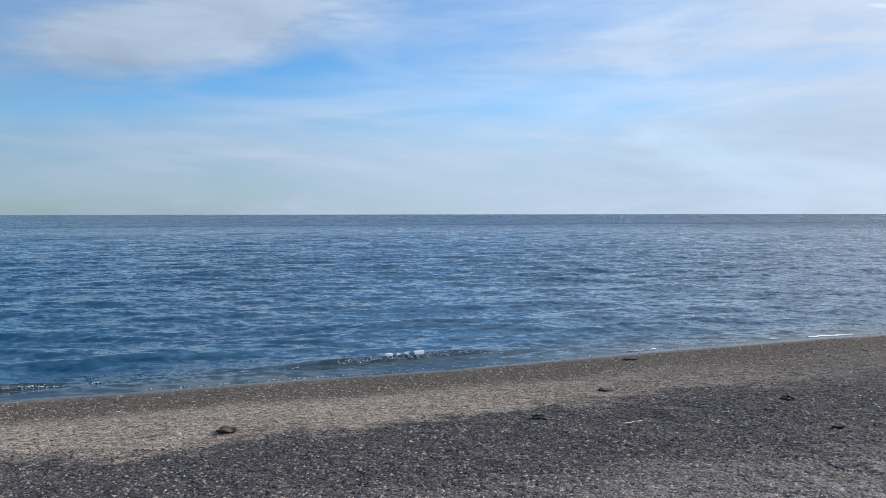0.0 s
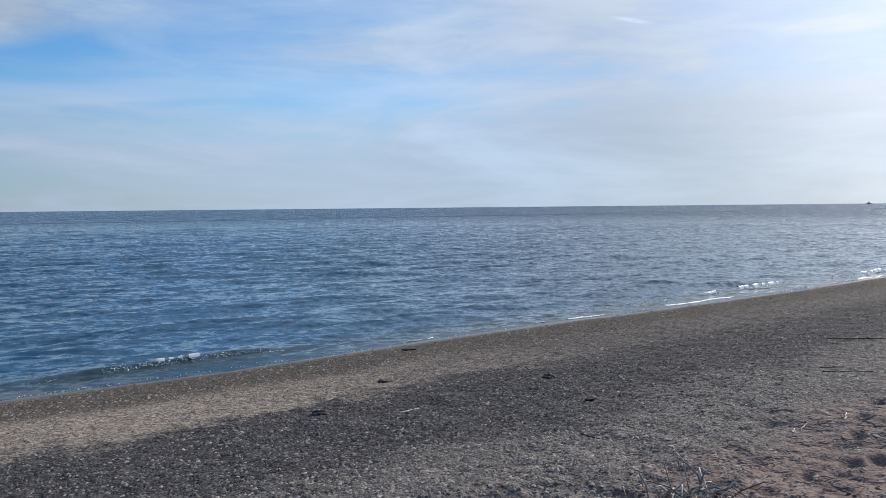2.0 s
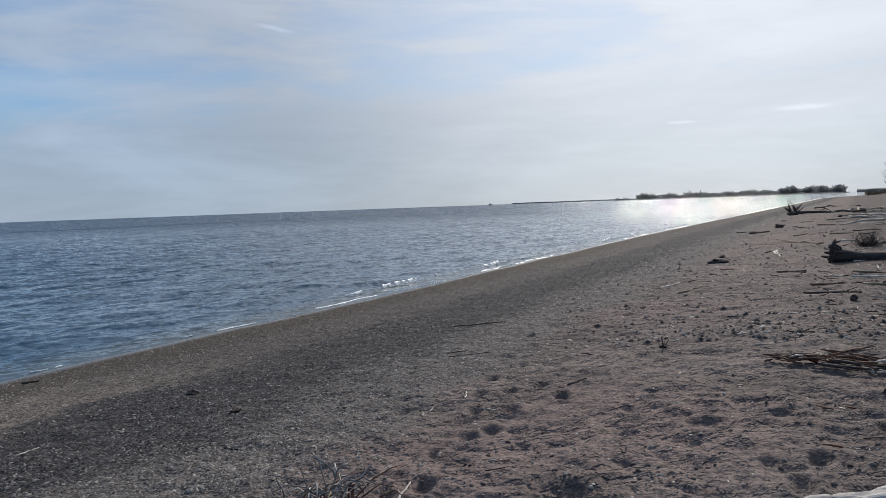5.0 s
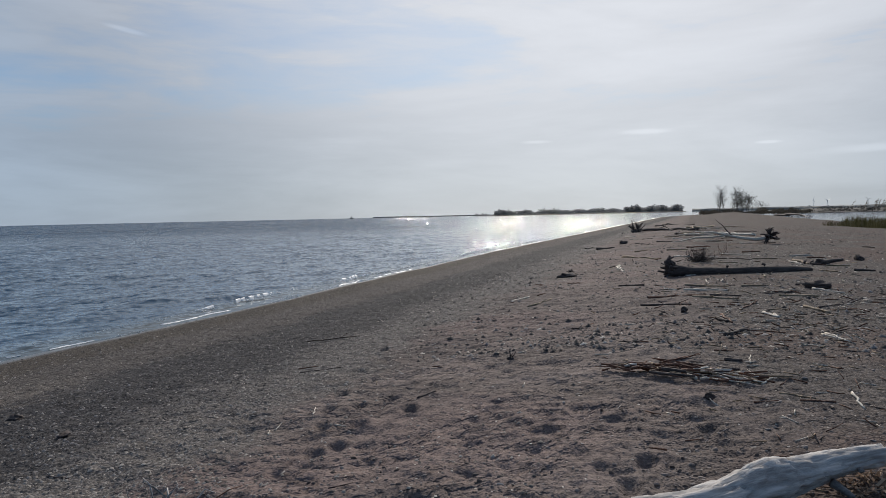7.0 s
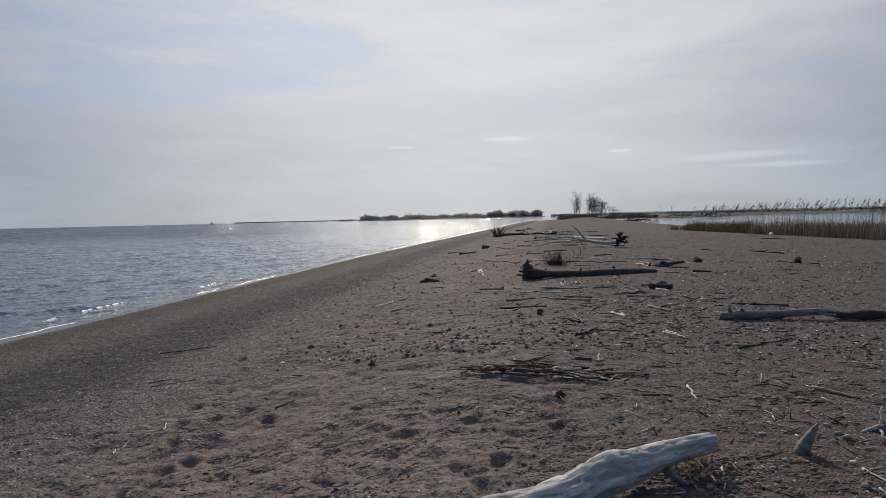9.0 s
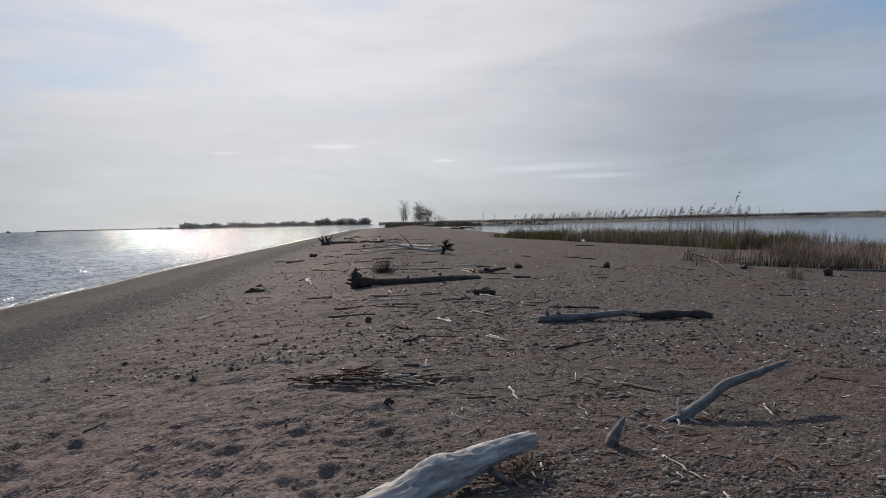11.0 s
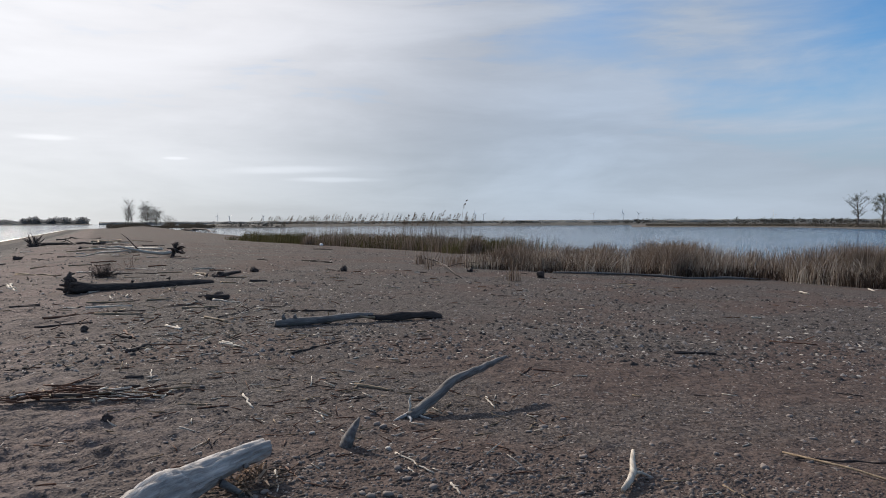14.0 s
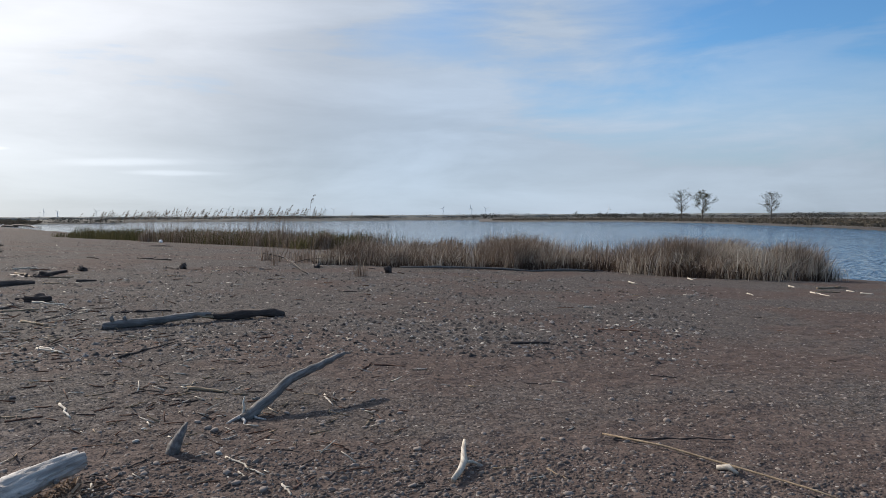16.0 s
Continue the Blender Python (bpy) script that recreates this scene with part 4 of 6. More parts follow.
def leaning_branch():
    """A grey branch that rises out of the sand and throws a long shadow."""
    z = ground_z(6.35, -0.28)
    br = base("driftwood_branch", 6.35, -0.28, z, "grey bleached branch propped up from the sand", "driftwood")
    bm = bmesh.new()
    pts = [(-0.02, 0.05, -0.01), (0.07, -0.05, 0.045), (0.22, -0.20, 0.12), (0.40, -0.36, 0.22), (0.55, -0.56, 0.262), (0.72, -0.74, 0.30), (0.88, -0.90, 0.335)]
    turn = Vector((0.9, -0.95, 0.35)).to_track_quat("X", "Z").to_matrix().to_4x4()
    back = turn.inverted()
    pts = [back @ Vector(p) for p in pts]
    fine, rad = [], []
    thick = (0.048, 0.046, 0.043, 0.042, 0.036, 0.030, 0.016)
    for i in range(6):
        for k in range(4):
            f = k / 4
            fine.append(pts[i].lerp(pts[i + 1], f) + Vector((0, 0.004 * math.sin(i * 5 + k * 1.9), 0.004 * math.cos(i * 3 + k * 2.3))))
            rad.append(thick[i] * (1 - f) + thick[i + 1] * f)
    fine.append(pts[6])
    rad.append(thick[6])
    tube(bm, fine, rad, 11, 0.05, 31)
    part("stem", bm, GREY, br).matrix_local = turn
    for i, (a, b, r) in enumerate((((0.0, 0.04, 0.0), (0.10, 0.02, 0.16), 0.013), ((0.0, 0.05, 0.03), (-0.12, 0.17, 0.0), 0.016),
                                   ((0.02, 0.03, 0.02), (-0.20, 0.03, -0.005), 0.013), ((0.05, -0.02, 0.02), (-0.06, -0.14, 0.0), 0.012))):
        bm = bmesh.new()
        tube(bm, bent(a, b, 4, 0.08, random.Random(i)), [r, r, r * 0.9, r * 0.7, r * 0.4], 6, 0.12, 40 + i)
        part("twig", bm, WHITE if i == 0 else BLEACHED, br)


def stake():
    """A short split piece of wood that sticks up."""
    z = ground_z(5.56, 0.24)
    bm = bmesh.new()
    tube(bm, [(0, 0, -0.03), (0.005, -0.02, 0.04), (0.02, -0.055, 0.10), (0.03, -0.085, 0.155), (0.035, -0.105, 0.19)], [0.075, 0.068, 0.053, 0.034, 0.012], 9, 0.22, 17, 0.6)
    ob = part("wood_stake", bm, GREY)
    ob.location = (5.56, 0.24, z)
    tagged(ob, "split grey driftwood stump stuck in the sand", "driftwood")


def forked_stick():
    z = ground_z(4.7, -1.57)
    fs = base("forked_driftwood", 4.7, -1.57, z, "short white forked driftwood piece on sand", "driftwood")
    bm = bmesh.new()
    tube(bm, [(-0.24, 0.13, 0.018), (-0.12, 0.05, 0.03), (0.0, -0.01, 0.045), (0.14, -0.05, 0.075), (0.25, -0.09, 0.10)], [0.015, 0.020, 0.022, 0.018, 0.011], 8, 0.12, 51)
    part("stem", bm, WHITE, fs)
    bm = bmesh.new()
    tube(bm, [(0.0, -0.01, 0.04), (0.02, -0.07, 0.03), (0.01, -0.13, 0.005)], [0.013, 0.010, 0.006], 7, 0.12, 52)
    part("fork", bm, WHITE, fs)


def long_reed_stick():
    bm = bmesh.new()
    z = ground_z(4.6, -3.05)
    tube(bm, [(0.54, 0.28, 0.02), (0.15, 0.02, 0.022), (-0.25, -0.12, 0.024), (-0.45, -0.18, 0.03), (-0.85, -0.30, 0.04), (-1.2, -0.36, 0.05)], [0.007, 0.008, 0.008, 0.007, 0.006, 0.004], 7, 0.1, 61)
    ob = part("long_stick", bm, TAN)
    ob.location = (4.6, -3.05, z)
    tagged(ob, "long thin tan stick lying across pebbly sand", "driftwood")
    bm = bmesh.new()
    tube(bm, [(0, 0, 0.015), (-0.05, -0.05, 0.03), (-0.13, -0.06, 0.015)], [0.015, 0.018, 0.010], 7, 0.12, 62)
    ob = part("wood_chip", bm, WHITE)
    ob.location = (4.28, -3.13, ground_z(4.28, -3.13))
    tagged(ob, "small white chip of driftwood on sand", "driftwood")


def pair_of_logs():
    """A pale knobbly log and a dark one end to end."""
    z = ground_z(12.2, 0.9)
    a = base("driftwood_log", 11.95, 1.62, z, "pale grey knobbly driftwood log on sand", "driftwood", "", math.degrees(math.atan2(-1.45, 0.62)))
    bm = bmesh.new()
    tube(bm, [(-0.02, 0, 0.05), (0.2, 0.02, 0.06), (0.5, 0.0, 0.06), (0.8, 0.03, 0.07), (1.1, 0.05, 0.085), (1.35, 0.03, 0.10), (1.58, 0.0, 0.10)], [0.055, 0.068, 0.06, 0.055, 0.055, 0.05, 0.03], 11, 0.1, 71)
    part("trunk", bm, GREY, a)
    for i, (x, h) in enumerate(((0.12, 0.07), (0.30, 0.05))):
        bm = bmesh.new()
        tube(bm, [(x, 0, 0.10), (x - 0.02, 0.01, 0.13 + h * 0.5), (x - 0.01, 0.0, 0.13 + h)], [0.035, 0.028, 0.012], 7, 0.15, 75 + i)
        part("branch_stub", bm, GREY, a)
    b = base("driftwood_log", 12.5, 0.24, ground_z(12.7, -0.3), "dark brown rotten driftwood log on sand", "driftwood", "", math.degrees(math.atan2(-1.2, 0.55)))
    bm = bmesh.new()
    tube(bm, [(-0.1, 0.05, 0.15), (0.1, 0.02, 0.10), (0.3, 0, 0.07), (0.6, 0.02, 0.08), (0.9, 0.0, 0.08), (1.15, -0.02, 0.06), (1.35, 0, 0.03)], [0.015, 0.04, 0.052, 0.070, 0.056, 0.062, 0.03], 11, 0.38, 81)
    part("trunk", bm, DARK, b)
    bm = bmesh.new()
    tube(bm, [(0.1, 0, 0.08), (-0.05, -0.06, 0.10), (-0.16, -0.07, 0.13)], [0.03, 0.02, 0.008], 6, 0.12, 82)
    part("branch_stub", bm, TAN, b)


def root_plate(parent, mat, at, size, n, seed, facing=(-1, 0, 0.2), thick=0.17):
    """Roots that splay from the butt of a fallen trunk."""
    rnd = random.Random(seed)
    at, f = Vector(at), Vector(facing).normalized()
    s1 = f.cross(Vector((0, 0, 1))).normalized()
    s2 = s1.cross(f)
    for i in range(n):
        a = 2 * math.pi * i / n + rnd.uniform(-0.3, 0.3)
        out = s1 * math.cos(a) + s2 * math.sin(a)
        l = size * rnd.uniform(0.65, 1.15)
        p1, p2, p3 = at + out * l * 0.35 + f * l * 0.15, at + out * l * 0.72 + f * l * rnd.uniform(-0.1, 0.4), at + out * l * rnd.uniform(0.7, 1.05) + f * l * rnd.uniform(-0.35, 0.75)
        bm = bmesh.new()
        r = size * thick
        tube(bm, [at, p1, p2, p3], [r * 1.2, r, r * 0.7, r * 0.35], 7, 0.2, seed + i)
        part("root", bm, mat, parent)


def fallen_trunk():
    """The long dark trunk with its upturned root."""
    z = ground_z(19, 6.0)
    tr = base("fallen_tree", 17.75, 7.0, z, "long dark fallen tree trunk with upturned roots", "fallen tree", "", math.degrees(math.atan2(-2.55, 3.25)))
    bm = bmesh.new()
    pts = [(0.0, 0, 0.16), (0.25, 0, 0.14), (0.6, 0.03, 0.10), (1.1, 0, 0.08), (1.7, 0.04, 0.06), (2.3, 0.0, 0.05), (2.9, 0.04, 0.035), (3.5, 0.02, 0.03), (3.95, 0, 0.02)]
    tube(bm, pts, [0.16, 0.125, 0.105, 0.102, 0.096, 0.094, 0.090, 0.088, 0.055], 14, 0.20, 91)
    part("trunk", bm, DARK, tr)
    root_plate(tr, DARK, (0.02, 0, 0.2), 0.27, 11, 92, (-1, 0, 0.15), 0.20)
    for i, (x, h) in enumerate(((-0.05, 0.50), (0.08, 0.40), (1.55, 0.20), (2.6, 0.19), (3.75, 0.26))):
        bm = bmesh.new()
        tube(bm, [(x, 0.02, 0.18), (x + 0.02, 0.0, 0.18 + (h - 0.18) * 0.6), (x + 0.07 * (-1) ** i, 0.02, h)], [0.075 if i < 2 else 0.04, 0.055 if i < 2 else 0.025, 0.025 if i < 2 else 0.012], 7, 0.2, 97 + i)
        part("branch_stub", bm, DARK, tr)


def white_fallen_tree():
    """A pale barkless tree with a root ball and a limb in the air."""
    x0, y0 = 36.8, 9.9
    tr = base("fallen_tree", x0, y0, ground_z(x0, y0), "pale barkless fallen tree with tangled root ball", "fallen tree", "", 99)
    bm = bmesh.new()
    tube(bm, [(-0.1, 0, 0.24), (0.5, 0, 0.18), (1.2, 0.05, 0.26), (1.9, 0.1, 0.42), (2.4, 0.1, 0.52), (2.9, 0.2, 0.50)], [0.09, 0.08, 0.07, 0.055, 0.045, 0.02], 9, 0.15, 111)
    part("trunk", bm, WHITE, tr)
    bm = bmesh.new()
    tube(bm, [(1.9, 0.1, 0.36), (2.5, 0.0, 0.28), (3.2, -0.2, 0.26), (3.9, -0.3, 0.10), (4.4, -0.3, 0.05)], [0.035, 0.045, 0.045, 0.03, 0.015], 8, 0.15, 112)
    part("limb", bm, WHITE, tr)
    bm = bmesh.new()
    tube(bm, [(1.5, 0.05, 0.32), (1.75, 0.1, 0.6), (1.95, 0.1, 0.85), (2.25, 0.2, 1.12)], [0.035, 0.025, 0.02, 0.008], 7, 0.12, 113)
    part("limb", bm, DARK, tr, "dark bare limb")
    root_ball(tr, DARK, (-0.1, 0, 0.36), 0.46, 44, 120)


def root_ball(parent, mat, at, size, n, seed):
    """Short roots that bristle all round the butt of a tree."""
    rnd = random.Random(seed)
    at = Vector(at)
    for i in range(n):
        d = Vector((rnd.gauss(0, 1), rnd.gauss(0, 1), rnd.gauss(0, 0.8))).normalized() * size * rnd.uniform(0.55, 1.1)
        side = Vector((rnd.uniform(-1, 1), rnd.uniform(-1, 1), rnd.uniform(-1, 1))) * size * 0.22
        bm = bmesh.new()
        tube(bm, [at, at + d * 0.45 + side, at + d * 0.8 + side, at + d + side * 0.3], [0.045, 0.035, 0.025, 0.010], 6, 0.15, seed + i)
        part("root", bm, mat, parent)


def tangled_root(x, y, size, seed, label, n=14):
    ob = base("driftwood_root", x, y, ground_z(x, y), label, "driftwood")
    rnd = random.Random(seed)
    for i in range(n):
        a, e = rnd.uniform(0, 6.28), rnd.uniform(0.15, 1.3)
        d = Vector((math.cos(a) * math.cos(e), math.sin(a) * math.cos(e), math.sin(e))) * size * rnd.uniform(0.6, 1.1)
        bm = bmesh.new()
        r = size * (0.05 if n < 10 else 0.028)
        side = Vector((rnd.uniform(-1, 1), rnd.uniform(-1, 1), 0)) * size * 0.15
        tube(bm, [(0, 0, size * 0.08), d * 0.4 + side, d * 0.75 + side, d + side * 0.5], [r * 1.4, r, r * 0.7, r * 0.25], 6, 0.15, seed + i)
        part("root", bm, DARK, ob)
    bm = bmesh.new()
    lump_mesh(bm, (size * 0.4, size * 0.35, size * 0.2), seed, 0.3, 2, (0, 0, size * 0.08))
    part("butt", bm, DARK, ob)
    return ob


def dark_clump(x, y, w, h, seed):
    """A sodden lump of bark and weed."""
    bm = bmesh.new()
    lump_mesh(bm, (w * 0.42, w * 0.3, h * 0.55), seed, 0.42, 3, (0, 0, h * 0.22))
    off = Vector((seed, 0, 0))
    for vert in bm.verts:
        vert.co += Vector((1, 0.8, 0.6)) * (0.10 * w * noise.noise(vert.co * (5.0 / w) + off))
    ob = part("bark_lump", bm, DARK)
    ob.matrix_world = pose(x, y, ground_z(x, y), 0, 0, seed * 37 % 360)
    return tagged(ob, "dark lump of sodden bark on sand", "driftwood", "dark lumps on the sand")


def stone(x, y, size, seed, pale=False):
    bm = bmesh.new()
    lump_mesh(bm, (size * 0.62, size * 0.46, size * 0.28), seed, 0.2, 2)
    ob = part("stone", bm, SHELL if pale else STONE)
    ob.matrix_world = pose(x, y, ground_z(x, y) + size * 0.12, 0, 0, seed * 47 % 360)
    return tagged(ob, "smooth pale rounded stone resting on sand" if pale else "rounded grey stone resting on sand", "stone", "loose stones on the sand")


def brush_pile():
    """Broken stems washed together, each a piece of its own."""
    pile = base("brush_pile", 7.1, 2.7, ground_z(7.1, 2.7), "heap of broken brown and white driftwood stems", "driftwood", "", math.degrees(math.atan2(-1.53, 0.18)))
    rnd = random.Random(44)
    for i in range(150):
        t = rnd.betavariate(1.6, 1.4)
        x, y = -0.70 + t * 1.50, rnd.gauss(0, 0.11)
        l = rnd.uniform(0.06, 0.24) if rnd.random() < 0.84 else rnd.uniform(0.25, 0.48)
        a = rnd.gauss(0.0, 0.65 if l < 0.24 else 0.30) + (math.pi if rnd.random() < 0.5 else 0)
        z = 0.012 + abs(rnd.gauss(0, 0.024)) + 0.034 * math.exp(-((x + 0.1) / 0.5) ** 2)
        p = Vector((x, y, z))
        d = Vector((math.cos(a) * l, math.sin(a) * l * 0.8, rnd.uniform(-0.01, 0.03)))
        r = rnd.uniform(0.004, 0.011) if rnd.random() < 0.85 else rnd.uniform(0.015, 0.022)
        bm = bmesh.new()
        tube(bm, bent(p - d / 2, p + d / 2, 3, 0.05, rnd), [r, r * 1.05, r * 0.9, r * 0.6], 6, 0.14, 200 + i)
        roll = rnd.random() * 0.80 + (0.34 if x > 0.15 else 0.0)
        part("stem", bm, BROWN if roll < 0.56 else (DARK if roll < 0.68 else (TAN if roll < 0.78 else WHITE)), pile)
    bm = bmesh.new()
    lump_mesh(bm, (0.06, 0.05, 0.045), 5, 0.3, 2, (-0.35, 0.10, 0.03))
    part("bark_chunk", bm, BROWN, pile)


def dead_bush(x, y, size, seed, label, mats, n=26, spread=1.0):
    """Dry stalks that fan out of one foot."""
    ob = base("dead_shrub", x, y, ground_z(x, y), label, "shrub")
    rnd = random.Random(seed)
    for i in range(n):
        a, e = rnd.uniform(0, 6.28), rnd.uniform(0.35, 1.35)
        l = size * rnd.uniform(0.5, 1.1)
        d = Vector((math.cos(a) * math.cos(e) * spread, math.sin(a) * math.cos(e) * spread, math.sin(e))) * l
        k = Vector((rnd.uniform(-1, 1), rnd.uniform(-1, 1), rnd.uniform(-0.3, 0.3))) * size * 0.20
        foot = Vector((rnd.gauss(0, 1), rnd.gauss(0, 1), 0)) * size * 0.22
        bm = bmesh.new()
        r = size * rnd.uniform(0.012, 0.026) if size < 0.5 else rnd.uniform(0.0025, 0.0055)
        tube(bm, [foot, foot + d * 0.4 + k, foot + d * 0.75 + k * 0.6, foot + d], [r, r * 0.9, r * 0.7, r * 0.3], 5, 0.1, seed + i)
        part("stalk", bm, mats[i % len(mats)], ob)
    return ob


def tangled_shrub():
    """A low dead shrub of crossing, sprawling stalks with a curled leaf or two."""
    ob = base("dead_shrub", 2.2, 3.62, ground_z(2.2, 3.62), "low dead grey shrub of tangled broken stalks", "shrub")
    rnd = random.Random(404)
    mats = (BLEACHED, GREY, TAN, GREY, WHITE, BROWN)
    for i in range(64):
        a = rnd.uniform(0, 6.28)
        foot = Vector((rnd.gauss(0, 0.10), rnd.gauss(0, 0.07), rnd.uniform(0.0, 0.06)))
        reach, rise = rnd.uniform(0.12, 0.36), rnd.uniform(0.0, 0.20) if i % 3 else rnd.uniform(0.12, 0.27)
        way = Vector((math.cos(a), math.sin(a), 0))
        side = Vector((-way.y, way.x, 0)) * rnd.uniform(-0.12, 0.12)
        pts = [foot, foot + way * reach * 0.35 + side * 0.6 + Vector((0, 0, rise * rnd.uniform(0.5, 0.9))), foot + way * reach * 0.7 + side + Vector((0, 0, rise)),
               foot + way * reach + side * rnd.uniform(-0.2, 1.0) + Vector((0, 0, max(0.005, rise * rnd.uniform(0.3, 1.15))))]
        r = rnd.uniform(0.003, 0.007)
        bm = bmesh.new()
        tube(bm, pts, [r, r, r * 0.8, r * 0.45], 5, 0.12, 404 + i)
        part("stalk", bm, mats[i % 6], ob)
    for i, (x, y, h, a) in enumerate(((0.10, -0.08, 0.15, 0.5), (0.20, -0.15, 0.07, 2.2), (0.24, -0.20, 0.06, 1.2))):
        bm = bmesh.new()
        rows = []
        for k in range(7):
            t = k / 6
            w = 0.020 * math.sin(math.pi * (0.12 + 0.85 * t))
            c = Vector((x + 0.05 * t * math.cos(a), y + 0.05 * t * math.sin(a), 0.02 + h * math.sin(t * 1.9)))
            s = Vector((-math.sin(a), math.cos(a), 0)) * w
            n = Vector((math.cos(a), math.sin(a), 0)) * w * 0.6
            rows.append([bm.verts.new(p) for p in (c - s + n, c, c + s + n)])
        for p, q in zip(rows, rows[1:]):
            bm.faces.new((p[0], p[1], q[1], q[0]))
            bm.faces.new((p[1], p[2], q[2], q[1]))
        part("dry_leaf", bm, BROWN, ob, "curled brown dry leaf")


def grass_tuft(x, y, size, seed, n=70, mat=None):
    rnd = random.Random(seed)
    bm = bmesh.new()
    for i in range(n):
        a = rnd.uniform(0, 6.28)
        f = Vector((rnd.gauss(0, 0.25), rnd.gauss(0, 0.25), 0)) * size
        h = size * rnd.uniform(0.5, 1.1)
        lean = Vector((math.cos(a), math.sin(a), 0)) * h * rnd.uniform(0.05, 0.45)
        w = Vector((-math.sin(a), math.cos(a), 0)) * rnd.uniform(0.004, 0.008)
        m1, tip = f + lean * 0.35 + Vector((0, 0, h * 0.6)), f + lean + Vector((0, 0, h))
        vs = [bm.verts.new(c) for c in (f - w, f + w, m1 + w * 0.8, m1 - w * 0.8, tip)]
        bm.faces.new(vs[:4])
        bm.faces.new((vs[3], vs[2], vs[4]))
    ob = part("grass_tuft", bm, mat or REED)
    ob.location = (x, y, ground_z(x, y))
    return tagged(ob, "dry brown grass tuft growing from sand", "grass", "dry grass tufts")


big_log()
straw_heap()
leaning_branch()
stake()
forked_stick()
long_reed_stick()
pair_of_logs()
fallen_trunk()
white_fallen_tree()
brush_pile()
tangled_root(63.5, 28.1, 1.3, 300, "dark tangled root of a stranded tree", 34)
tangled_root(7.33, 4.76, 0.12, 330, "small dark root standing in the sand", 6)
tangled_shrub()
dead_bush(23.1, 8.2, 0.56, 440, "low dark twiggy shrub behind a fallen trunk", (DARK,), 190, 1.0)
dead_bush(26.4, 8.5, 0.6, 480, "sparse brown leafless shrub on sand", (BROWN,), 14)
for i, (x, y, w, h) in enumerate(((18.25, 10.04, 0.55, 0.12), (38.9, 18.0, 0.5, 0.25), (16.3, 3.45, 0.55, 0.16), (23.4, 4.9, 0.5, 0.22), (26.1, 4.4, 0.36, 0.2),
                                  (26.8, 1.43, 0.35, 0.22), (27.6, -3.04, 0.34, 0.18), (24.5, -5.0, 0.33, 0.26), (6.32, 2.16, 0.09, 0.06), (11.54, 4.33, 0.14, 0.11),
                                  (3.25, 6.81, 0.16, 0.05), (20.2, 11.0, 0.3, 0.1), (0.75, 7.6, 0.22, 0.05), (-2.3, 7.4, 0.24, 0.06), (1.7, 9.2, 0.2, 0.04), (3.4, 8.1, 0.2, 0.05))):
    dark_clump(x, y, w, h, 500 + i * 9)
for i, (x, y, s) in enumerate(((5.87, 0.5, 0.045), (5.4, 1.22, 0.05), (6.19, 1.5, 0.045), (6.17, 0.48, 0.032), (4.61, 0.65, 0.05), (5.46, -0.07, 0.05), (4.54, -0.07, 0.055),
                               (4.52, 0.03, 0.05), (4.65, -0.34, 0.06), (6.03, -0.83, 0.04), (5.97, -1.28, 0.06), (6.22, -1.49, 0.05), (6.6, -0.73, 0.04), (6.79, -1.1, 0.04), (9.55, -0.96, 0.06),
                               (6.11, 0.02, 0.06), (5.0, -0.13, 0.055), (4.95, -2.95, 0.04), (4.9, -2.52, 0.05), (6.2, -3.4, 0.06), (5.43, -3.48, 0.06), (6.3, 0.1, 0.05), (6.4, 0.05, 0.045))):
    stone(x, y, s, 700 + i, i in (0, 3, 5))


def cobbles():
    """Larger loose pebbles of the gravel, eight shapes over and over."""
    rnd = random.Random(909)
    shapes = []
    for k in range(8):
        bm = bmesh.new()
        lump_mesh(bm, (0.7, 0.5, 0.26), 760 + k, 0.2, 2)
        ob = part("stone", bm, STONE)
        shapes.append(ob.data)
        bpy.data.objects.remove(ob)
    for i in range(110):
        az, r = radians(rnd.uniform(64, 128)), 4.3 * (10.5 / 4.3) ** rnd.random()
        x, y = r * math.sin(az), r * math.cos(az)
        if -x * SU + y * CU > -0.4:
            continue
        ob = new("stone", shapes[i % 8])
        size = rnd.uniform(0.020, 0.042) if rnd.random() < 0.88 else rnd.uniform(0.042, 0.065)
        ob.matrix_world = pose(x, y, ground_z(x, y) + size * 0.10, rnd.uniform(-12, 12), rnd.uniform(-12, 12), rnd.uniform(0, 360)) @ Matrix.Diagonal((size, size, size, 1))
        tagged(ob, "rounded grey-brown pebble half sunk in gravel", "stone", "loose stones on the sand")


cobbles()
grass_tuft(23.1, -3.85, 0.5, 800)
grass_tuft(29.0, -1.6, 0.35, 801, 30)
# a long pole of driftwood along the foot of the reeds
bm = bmesh.new()
tube(bm, [(27.2, -6.0, 0.60), (27.35, -7.4, 0.56), (27.75, -8.9, 0.48), (27.05, -9.9, 0.46), (26.45, -10.7, 0.40), (26.75, -12.2, 0.385), (27.1, -14.0, 0.29)], [0.030, 0.045, 0.036, 0.046, 0.034, 0.040, 0.02], 9, 0.25, 900)
tagged(part("driftwood_pole", bm, GREY), "long grey driftwood pole at the foot of reeds", "driftwood")
